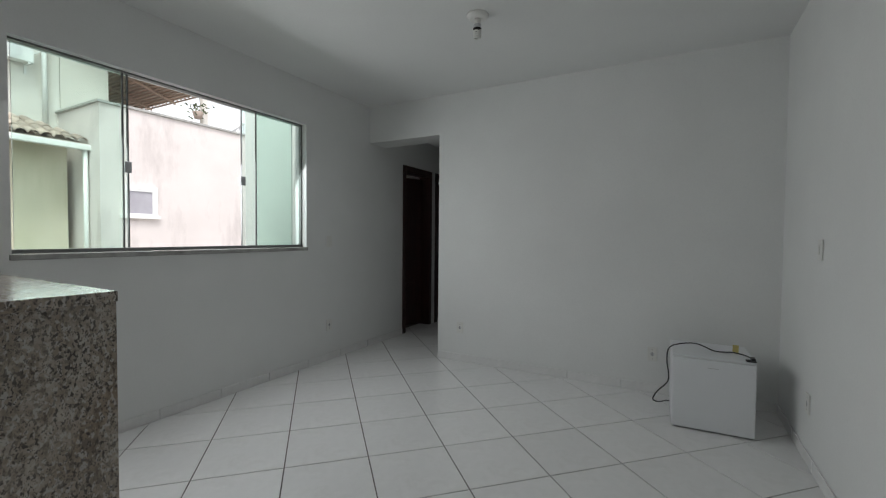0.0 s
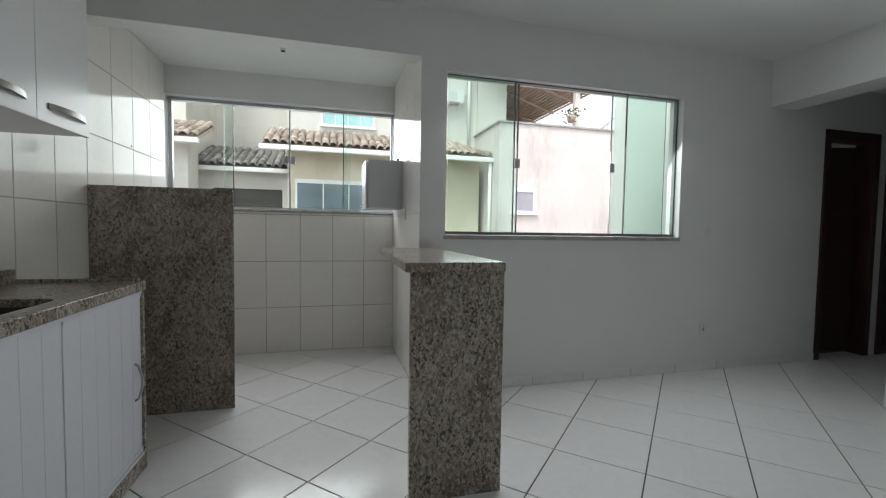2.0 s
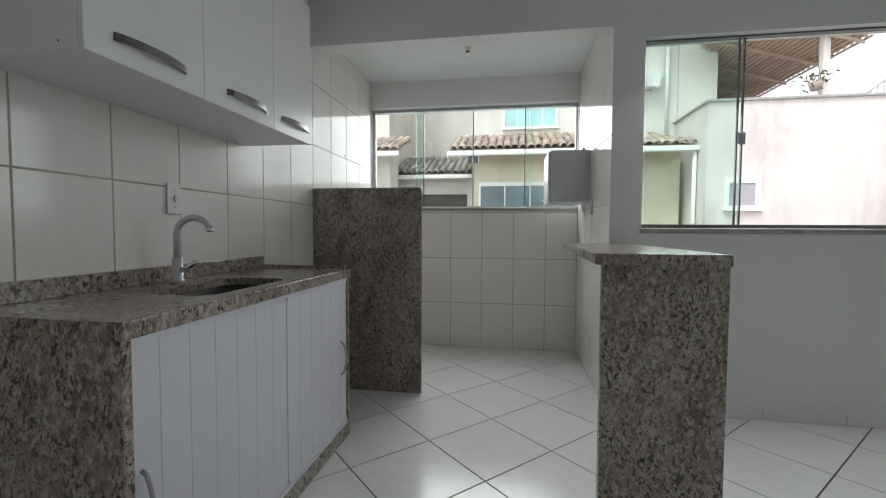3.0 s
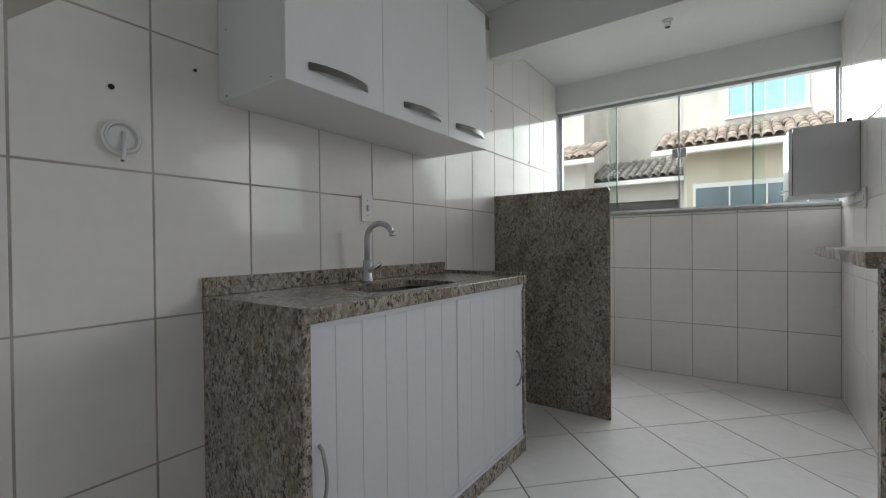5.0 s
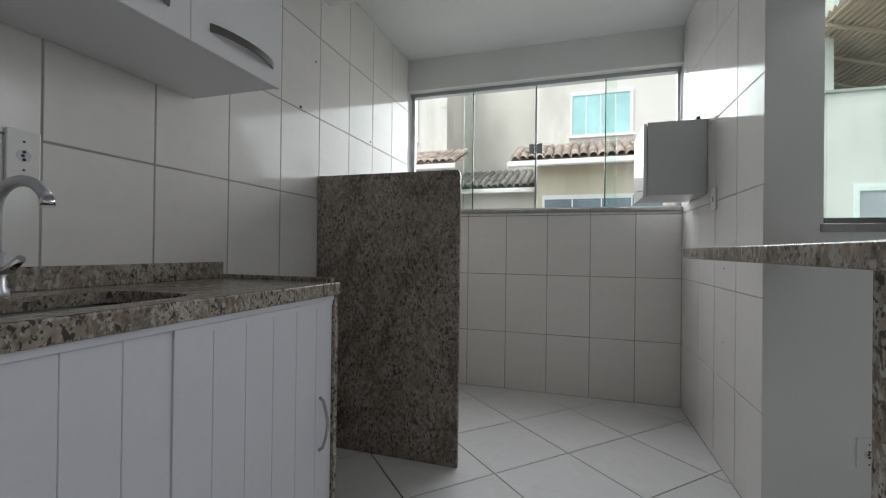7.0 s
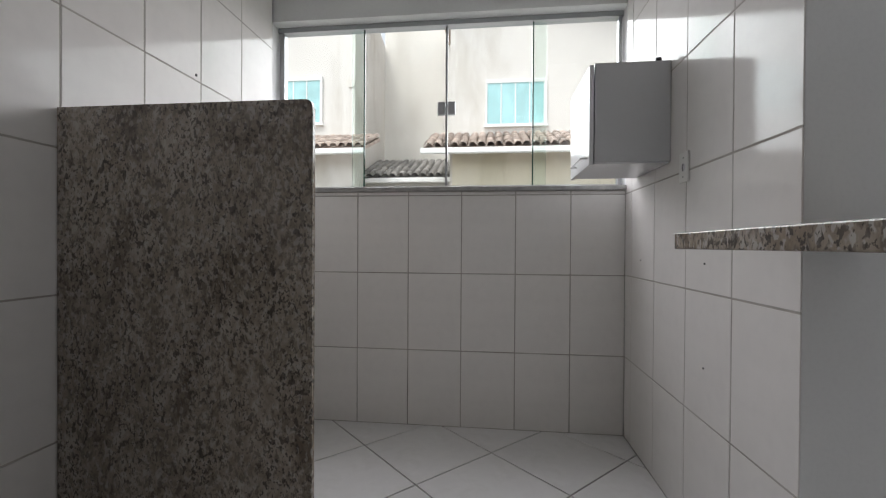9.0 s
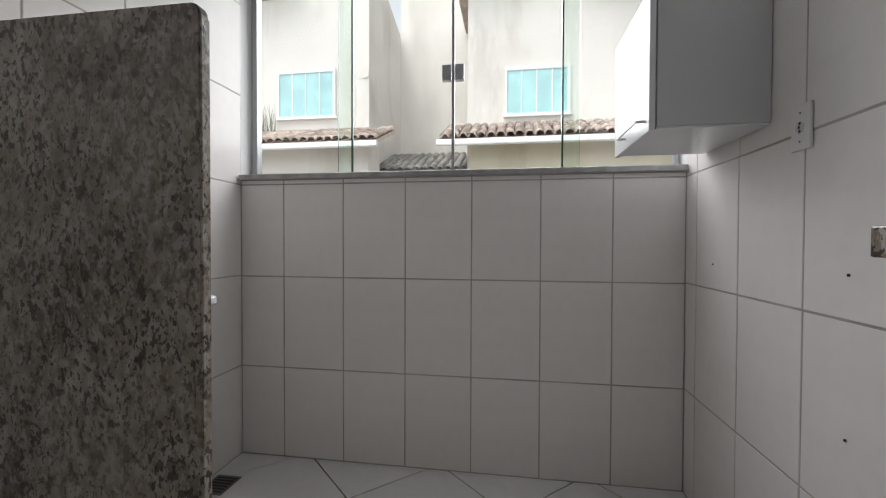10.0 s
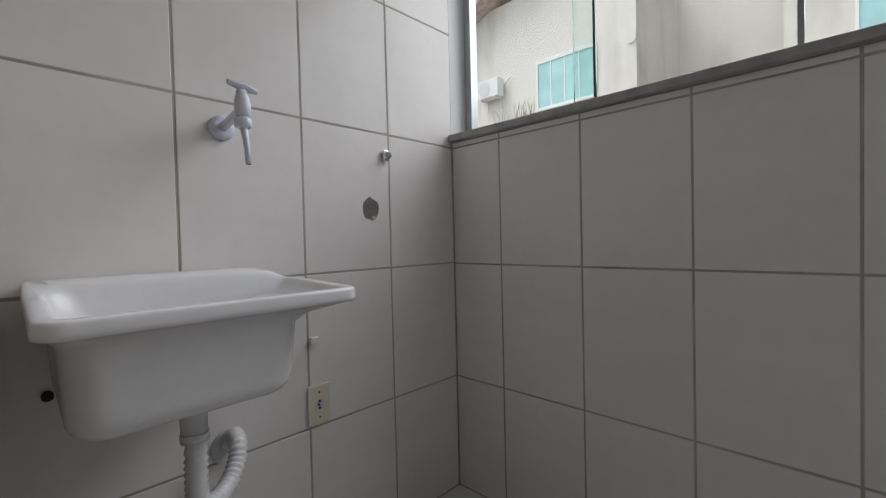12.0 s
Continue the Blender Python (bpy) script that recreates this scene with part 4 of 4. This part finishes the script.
valve = thing("valve_stub", (-3.686, YS, 1.26), "small chrome valve stub in the tiled wall", "valve")
part("body", tube([(-3.686, YS + 0.001, 1.26), (-3.686, YS + 0.022, 1.26)], 0.013, 12), CHROME, valve)
part("nut", boxes((-3.698, -3.674, YS + 0.003, YS + 0.012, 1.242, 1.278), bevel=0.003), CHROME, valve)
wall_hole = thing("wall_hole", (-3.622, YS, 1.082), "rough round pipe hole broken through the tile", "hole")
rng = random.Random(3)
ring = [(0.032 * (1 + rng.uniform(-0.14, 0.14)) * math.cos(a), 0.036 * (1 + rng.uniform(-0.14, 0.14)) * math.sin(a)) for a in [2 * math.pi * k / 13 for k in range(13)]]
bm = bmesh.new()
bm.faces.new([bm.verts.new((-3.622 + x, YS + 0.0012, 1.082 + z)) for x, z in ring])
# flat face on the tile, darkened to stand for the shade inside the hole
part("mouth", bm, HOLE_SHADE, wall_hole)
part("rim_sliver", prism([(-3.642, YS + 0.0012), (-3.626, YS + 0.0012), (-3.628, YS + 0.004), (-3.640, YS + 0.004)], 1.046, 1.058), GROUT, wall_hole, "small pale sliver low on the hole edge")
plug = thing("wall_plug", (-2.841, YS, 0.691), "small dark wall plug below the tub", "wall plug")
part("body", tube([(-2.841, YS, 0.691), (-2.841, YS + 0.008, 0.691)], 0.010, 10), DARK, plug)

grate = thing("floor_drain", (-3.745, -0.93, 0), "dark metal floor drain grate beside the wall", "drain")
part("frame", boxes((-3.815, -3.675, -0.985, -0.873, 0.0005, 0.004), bevel=0.001), DARK_ALU, grate)
for k in range(6):
    part("slot", boxes((-3.80 + k * 0.0205, -3.79 + k * 0.0205, -0.975, -0.883, 0.004, 0.0052)), DARK, grate)

# small cupboard on the laundry side wall
box = thing("wall_cabinet", (-3.63, 0.87, 1.40), "small white wall cabinet with a grey side and clear handle", "cabinet")
KX0, KX1, KY0, KYZ0, KYZ1 = -3.85, -3.44, 0.725, 1.395, 1.81
part("body", boxes((KX0, KX1, KY0, YR - 0.002, KYZ0, KYZ1), bevel=0.002), GREY_LAM, box)
part("underside", boxes((KX0 + 0.004, KX1 - 0.004, KY0, YR - 0.006, KYZ0 - 0.006, KYZ0 - 0.0005)), WHITE_LAM, box)
bd = part("door", boxes((KX0, KX1 + 0.001, KY0 - 0.022, KY0 - 0.004, KYZ0 - 0.012, KYZ1 - 0.008), bevel=0.002), WHITE_LAM, box)
part("handle", boxes((KX0 + 0.15, KX1 - 0.03, KY0 - 0.052, KY0 - 0.047, KYZ0 + 0.02, KYZ0 + 0.028), (KX0 + 0.15, KX0 + 0.158, KY0 - 0.05, KY0 - 0.022, KYZ0 + 0.02, KYZ0 + 0.028), (KX1 - 0.038, KX1 - 0.03, KY0 - 0.05, KY0 - 0.022, KYZ0 + 0.02, KYZ0 + 0.028), bevel=0.002), PLASTIC, bd, "clear plastic bar handle")
part("top_screw", tube([(-3.46, 0.985, KYZ1), (-3.46, 0.985, KYZ1 + 0.018)], 0.012, 10), BLACK, box)

lamp_l = thing("lamp_socket", (-3.30, 0.05, LAUNDRY_Z), "empty white ceiling lamp socket in the laundry", "lamp socket")
part("rose", tube([(-3.30, 0.05, LAUNDRY_Z), (-3.30, 0.05, LAUNDRY_Z - 0.012)], (0.036, 0.032), 20), SOCKET, lamp_l)
part("holder", tube([(-3.30, 0.05, LAUNDRY_Z - 0.01), (-3.30, 0.05, LAUNDRY_Z - 0.045)], (0.022, 0.020), 16), SOCKET, lamp_l)
part("mouth", tube([(-3.30, 0.05, LAUNDRY_Z - 0.045), (-3.30, 0.05, LAUNDRY_Z - 0.047)], 0.017, 16), DARK, lamp_l)


# ---- living room ----
lamp = thing("ceiling_lamp", (-0.76, 2.96, CEIL_Z), "bare spiral lamp in a white ceiling rose, unlit", "lamp")
lx, ly = -0.76, 2.96
part("rose", tube([(lx, ly, CEIL_Z), (lx, ly, CEIL_Z - 0.012), (lx, ly, CEIL_Z - 0.028)], (0.075, 0.072, 0.05), 24), SOCKET, lamp)
part("holder", tube([(lx, ly, CEIL_Z - 0.025), (lx, ly, CEIL_Z - 0.06)], (0.024, 0.022), 16), SOCKET, lamp)
part("ballast", tube([(lx, ly, CEIL_Z - 0.058), (lx, ly, CEIL_Z - 0.066), (lx, ly, CEIL_Z - 0.09)], (0.02, 0.026, 0.027), 16), GREY_LAM, lamp)
part("collar", tube([(lx, ly, CEIL_Z - 0.088), (lx, ly, CEIL_Z - 0.094)], 0.028, 16), DARK, lamp)
spiral = [(lx + 0.022 * math.cos(a), ly + 0.022 * math.sin(a), CEIL_Z - 0.097 - 0.058 * a / (8 * math.pi)) for a in [8 * math.pi * k / 64 for k in range(65)]]
part("spiral_tube", tube(spiral, 0.0058, 8), SOCKET, lamp)

fridge = thing("mini_fridge", (0.67, 3.90, 0), "small white cube fridge on the tiled floor", "fridge")
ORIGIN[fridge.name] = Vector((0, 0, 0))
part("body", boxes((-0.237, 0.237, -0.19, 0.225, 0.015, 0.488), bevel=0.008), FRIDGE, fridge)
part("top", boxes((-0.238, 0.238, -0.215, 0.228, 0.488, 0.503), bevel=0.005), FRIDGE, fridge)
part("door", boxes((-0.237, 0.237, -0.225, -0.195, 0.010, 0.486), bevel=0.008), FRIDGE, fridge)
part("seal", boxes((-0.23, 0.23, -0.196, -0.189, 0.03, 0.48)), DARK, fridge)
part("badge", boxes((-0.03, 0.03, -0.2262, -0.2255, 0.432, 0.437)), GREY_LAM, fridge)
part("hinge_cover", boxes((0.18, 0.235, -0.222, -0.18, 0.5035, 0.512), bevel=0.003), DARK, fridge)
for sx in (-0.2, 0.2):
    for sy in (-0.17, 0.2):
        part("foot", tube([(sx, sy, 0), (sx, sy, 0.02)], 0.018, 12), BLACK, fridge)
fridge.matrix_world = pose(0.664, 3.85, 0, 0, 0, 2)
ORIGIN[fridge.name] = Vector((0.664, 3.85, 0))

cable = thing("power_cable", (0.4, 3.8, 0), "black power cable draped over the small fridge", "cable")
knots = [(0.455, 4.08, 0.010), (0.405, 3.98, 0.050), (0.350, 3.82, 0.085), (0.315, 3.76, 0.120), (0.345, 3.74, 0.190), (0.405, 3.74, 0.265), (0.412, 3.74, 0.33), (0.400, 3.75, 0.42), (0.41, 3.78, 0.50), (0.47, 3.80, 0.535), (0.58, 3.83, 0.545), (0.68, 3.80, 0.516), (0.74, 3.81, 0.511), (0.80, 3.83, 0.512), (0.86, 3.78, 0.512), (0.893, 3.70, 0.512)]
part("cord", tube(flowing(knots), 0.0045, 8), BLACK, cable, smooth=True)
part("plug", boxes((0.880, 0.903, 3.650, 3.705, 0.5035, 0.5265), bevel=0.005), BLACK, cable)
part("tag", boxes((0.80, 0.835, 3.87, 3.874, 0.5035, 0.555)), YELLOW, cable, "yellow paper tag")


def socket_plate(at, axis, mat=None, tall=0.115, wide=0.072, label="white wall socket plate", holes=True):
    """A wall plate at a place, facing the way of axis (a unit vector)."""
    mat = mat or SOCKET
    ob = thing("wall_socket" if holes else "light_switch", at, label, "socket" if holes else "switch", "wall sockets" if holes else "light switches")
    turn = Vector(axis).to_track_quat("Y", "Z").to_matrix().to_4x4()
    ORIGIN[ob.name] = Vector((0, 0, 0))
    part("plate", boxes((-wide / 2, wide / 2, 0.0005, 0.009, -tall / 2, tall / 2), bevel=0.003), mat, ob)
    if holes:
        part("recess", tube([(0, 0.009, 0), (0, 0.0098, 0)], 0.017, 6), GREY_LAM, ob)
        for x, z in ((0, 0.0098), (0.0025, 0.0), (0, -0.0098)):
            part("pin_hole", tube([(x, 0.0098, z), (x, 0.0105, z)], 0.0042, 8), DARK, ob)
        for z in (-0.036, 0.036):
            part("screw", tube([(0, 0.009, z), (0, 0.0096, z)], 0.003, 8), DARK, ob)
    else:
        part("rocker", boxes((-0.012, 0.012, 0.009, 0.014, -0.025, 0.025), bevel=0.003), mat, ob)
    ob.matrix_world = Matrix.Translation(at) @ turn
    ORIGIN[ob.name] = Vector(at)
    return ob


socket_plate((-1.505, YB, 0.345), (0, -1, 0))
socket_plate((0.287, YB, 0.325), (0, -1, 0))
socket_plate((XW, 3.60, 0.365), (1, 0, 0))
socket_plate((XW, 1.358, 0.335), (1, 0, 0))
socket_plate((-1.463, YS + 0.0005, 1.283), (0, 1, 0), tall=0.13, label="white wall socket plate set into the tiles")
socket_plate((-3.307, YR - 0.0005, 1.345), (0, -1, 0))
socket_plate((-3.415, YS + 0.0005, 0.505), (0, 1, 0), CREAM, label="yellowed cream wall socket plate on the tiles")
socket_plate((XW, 3.602, 1.228), (1, 0, 0), label="white light switch plate beside the window", holes=False)
socket_plate((XE, 3.337, 1.237), (-1, 0, 0), label="white light switch plate on the plain wall", holes=False)
socket_plate((XE, 3.474, 0.345), (-1, 0, 0))

hook = thing("wall_hook", (-0.482, YS, 1.42), "white plastic ring hook stuck on the tiles", "hook")
part("base", tube([(-0.482, YS + 0.001, 1.425), (-0.482, YS + 0.006, 1.425)], (0.036, 0.034), 24), PLASTIC, hook)
for radius, tip, tall in ((0.050, 0.014, 1.420), (0.042, 0.018, 1.424)):
    part("ring", tube(arc((-0.482, YS + tip, tall), (1, 0, 0), (0, 0, 1), radius, 0, 360, 28), 0.0032, 8, cap=False), PLASTIC, hook)
part("pin", tube([(-0.487, YS + 0.006, 1.440), (-0.484, YS + 0.022, 1.40), (-0.480, YS + 0.026, 1.372), (-0.478, YS + 0.024, 1.356)], (0.006, 0.0055, 0.005, 0.0055), 8), PLASTIC, hook)
part("tip", tube([(-0.478, YS + 0.024, 1.3565), (-0.478, YS + 0.0235, 1.352)], 0.0045, 8), DARK, hook, "dark pin tip")
for x, y, z, r in ((-0.461, YS, 1.566, 0.008), (-0.690, YS, 1.688, 0.0055), (-2.593, YS, 1.780, 0.008), (-2.718, YS, 2.063, 0.005), (-3.356, YS, 1.792, 0.006),
                   (-3.155, YR, 0.985, 0.0035), (-3.156, YR, 0.623, 0.003), (-3.778, YR, 0.976, 0.003)):
    s = thing("wall_plug", (x, y, z), "small dark screw hole in the tile", "wall plug", "holes in the tiles")
    part("body", tube([(x, y, z), (x, y + (0.003 if y < 0 else -0.003), z)], r, 10), DARK, s)


# ---- skirting ----
skirt_mesh = {}


def skirting(name, start, end, normal, parts=True):
    """Skirting tiles along a wall from start to end; normal points into the room."""
    base = new(name)
    ORIGIN[base.name] = Vector((0, 0, 0))
    tagged(base, "low white tile skirting along the painted wall", "baseboard", kind="structure")
    a, b = Vector((*start, 0)), Vector((*end, 0))
    d = (b - a).normalized()
    turn = Matrix((( d.x, normal[0], 0, 0), (d.y, normal[1], 0, 0), (0, 0, 1, 0), (0, 0, 0, 1)))
    pos, total = 0.0, (b - a).length
    while pos < total - 0.01:
        w = round(min(0.452, total - pos), 4)
        if w not in skirt_mesh:
            skirt_mesh[w] = mesh_of("skirting_tile", boxes((0.0015, w - 0.0015, 0.0005, 0.009, 0.0, 0.072), bevel=0.0018, segments=1), FLOOR_TILE)
        piece("skirting_tile", skirt_mesh[w], base, a + d * pos, turn)
        pos += 0.455


skirting("baseboard_window", (XW, 1.04), (XW, DA0 - 0.03), (1, 0))
skirting("baseboard_back", (HALL_X, YB), (XE, YB), (0, -1))
skirting("baseboard_east", (XE, YB - 0.01), (XE, YS + 0.01), (-1, 0))
skirting("baseboard_hall", (HALL_X, YB + 0.02), (HALL_X, HALL_END), (-1, 0))


# ---- wall tiles ----
tile_mesh = {}


def wall_tile(w, h):
    key = (round(w, 3), round(h, 3))
    if key not in tile_mesh:
        bm = bmesh.new()
        g, c, t = 0.0029, 0.0012, 0.008
        rings = []
        for inset, y in ((g, 0.0), (g, t - c), (g + c, t)):
            rings.append([bm.verts.new(p) for p in ((inset, y, inset), (w - inset, y, inset), (w - inset, y, h - inset), (inset, y, h - inset))])
        for r, s in zip(rings, rings[1:]):
            for k in range(4):
                bm.faces.new((r[k], r[(k + 1) % 4], s[(k + 1) % 4], s[k]))
        bm.faces.new(rings[-1])
        bmesh.ops.recalc_face_normals(bm, faces=bm.faces[:])
        tile_mesh[key] = mesh_of("wall_tile", bm, WALL_TILE)
    return tile_mesh[key]


def tiled(parent, us, zs, place, turn):
    rng = random.Random(len(us))
    for u0, u1 in zip(us, us[1:]):
        for z0, z1 in zip(zs, zs[1:]):
            wob = Matrix.Rotation(rng.uniform(-0.0022, 0.0022), 4, "X") @ Matrix.Rotation(rng.uniform(-0.0022, 0.0022), 4, "Z")
            piece("wall_tile", wall_tile(u1 - u0, z1 - z0), parent, place(u0, z0), turn @ wob)


ZROWS = [0.0, 0.4385, 0.885, 1.332, 1.768, 2.21]
part("grout", boxes((XL, XE, YS - 0.008, YS - 0.0014, 0, LAUNDRY_Z + 0.1)), GROUT, wall_sink)
sx = [-4.02] + [-0.563 - 0.314 * k for k in range(10, -1, -1)] + [-0.249, 0.065, 0.379, 0.693, 1.007, XE]
# facing +y: a tile's local x runs along the world's -x
tiled(wall_sink, sx, ZROWS + [LAUNDRY_Z], lambda u, z: (u, YS - 0.008, z), Matrix.Identity(4))
part("grout", boxes((XL - 0.008, XL - 0.0014, YS, YR, 0, 1.352)), GROUT, wall_laundry)
ly_ = [YS, -0.784, -0.480, -0.178, 0.130, 0.435, 0.738, YR]
tiled(wall_laundry, ly_, [0.0, 0.4375, 0.882, 1.330, 1.352], lambda u, z: (XL - 0.008, u, z), Matrix(((0, 1, 0, 0), (1, 0, 0, 0), (0, 0, 1, 0), (0, 0, 0, 1))))
part("grout", boxes((XL, XW - 0.003, YR + 0.0014, YR + 0.008, 0, LAUNDRY_Z)), GROUT, wall_side)
tiled(wall_side, [XL, -3.920, -3.610, -3.302, -2.992, XW + 0.0012], ZROWS + [LAUNDRY_Z], lambda u, z: (u, YR + 0.008, z), Matrix.Diagonal((1, -1, 1, 1)))


# ---- floor tiles, laid on the diagonal ----
HALF, FX, FY = 0.328, -1.447, 2.603
AREAS = ((XL, XW, YS, YR), (XW, XE, YS, YB), (XW, HALL_X, YB, HALL_END), (XW - 0.15, XW, DA0, DA1))


def clip(poly, axis, limit, sign):
    out = []
    for i, p in enumerate(poly):
        q = poly[(i + 1) % len(poly)]
        a, b = sign * (limit - p[axis]), sign * (limit - q[axis])
        if a >= 0:
            out.append(p)
        if (a > 0) != (b > 0) and abs(a - b) > 1e-9:
            f = a / (a - b)
            out.append((p[0] + (q[0] - p[0]) * f, p[1] + (q[1] - p[1]) * f))
    return out


def floor_piece(polys):
    bm = bmesh.new()
    for poly in polys:
        cx, cy = sum(p[0] for p in poly) / len(poly), sum(p[1] for p in poly) / len(poly)
        lo = [bm.verts.new((x, y, -0.006)) for x, y in poly]
        mid = [bm.verts.new((x, y, -0.0012)) for x, y in poly]
        hi = [bm.verts.new((x + (cx - x) * 0.005, y + (cy - y) * 0.005, 0)) for x, y in poly]
        for r, s in ((lo, mid), (mid, hi)):
            for k in range(len(poly)):
                j = (k + 1) % len(poly)
                bm.faces.new((r[k], r[j], s[j], s[k]))
        bm.faces.new(hi)
    return mesh_of("floor_tile", bm, FLOOR_TILE)


d = HALF - 0.0046
diamond = [(d, 0), (0, d), (-d, 0), (0, -d)]
whole = floor_piece([diamond])
rng = random.Random(11)
for i in range(-10, 11):
    for j in range(-13, 16):
        if (i + j) % 2 == 0:
            continue
        cx, cy = FX + HALF * i, FY + HALF * j
        polys, area = [], 0.0
        for x0, x1, y0, y1 in AREAS:
            poly = [(cx + x, cy + y) for x, y in diamond]
            for axis, lim, sg in ((0, x1, 1), (0, x0, -1), (1, y1, 1), (1, y0, -1)):
                poly = clip(poly, axis, lim, sg) if poly else poly
            if len(poly) > 2:
                s = 0.5 * abs(sum(poly[k][0] * poly[(k + 1) % len(poly)][1] - poly[(k + 1) % len(poly)][0] * poly[k][1] for k in range(len(poly))))
                if s > 1e-4:
                    polys.append([(x - cx, y - cy) for x, y in poly])
                    area += s
        if not polys:
            continue
        me = whole if len(polys) == 1 and area > 2 * d * d - 1e-5 else floor_piece(polys)
        piece("floor_tile", me, floor, (cx, cy, 0), Matrix.Rotation(rng.uniform(-0.001, 0.001), 4, "X"))
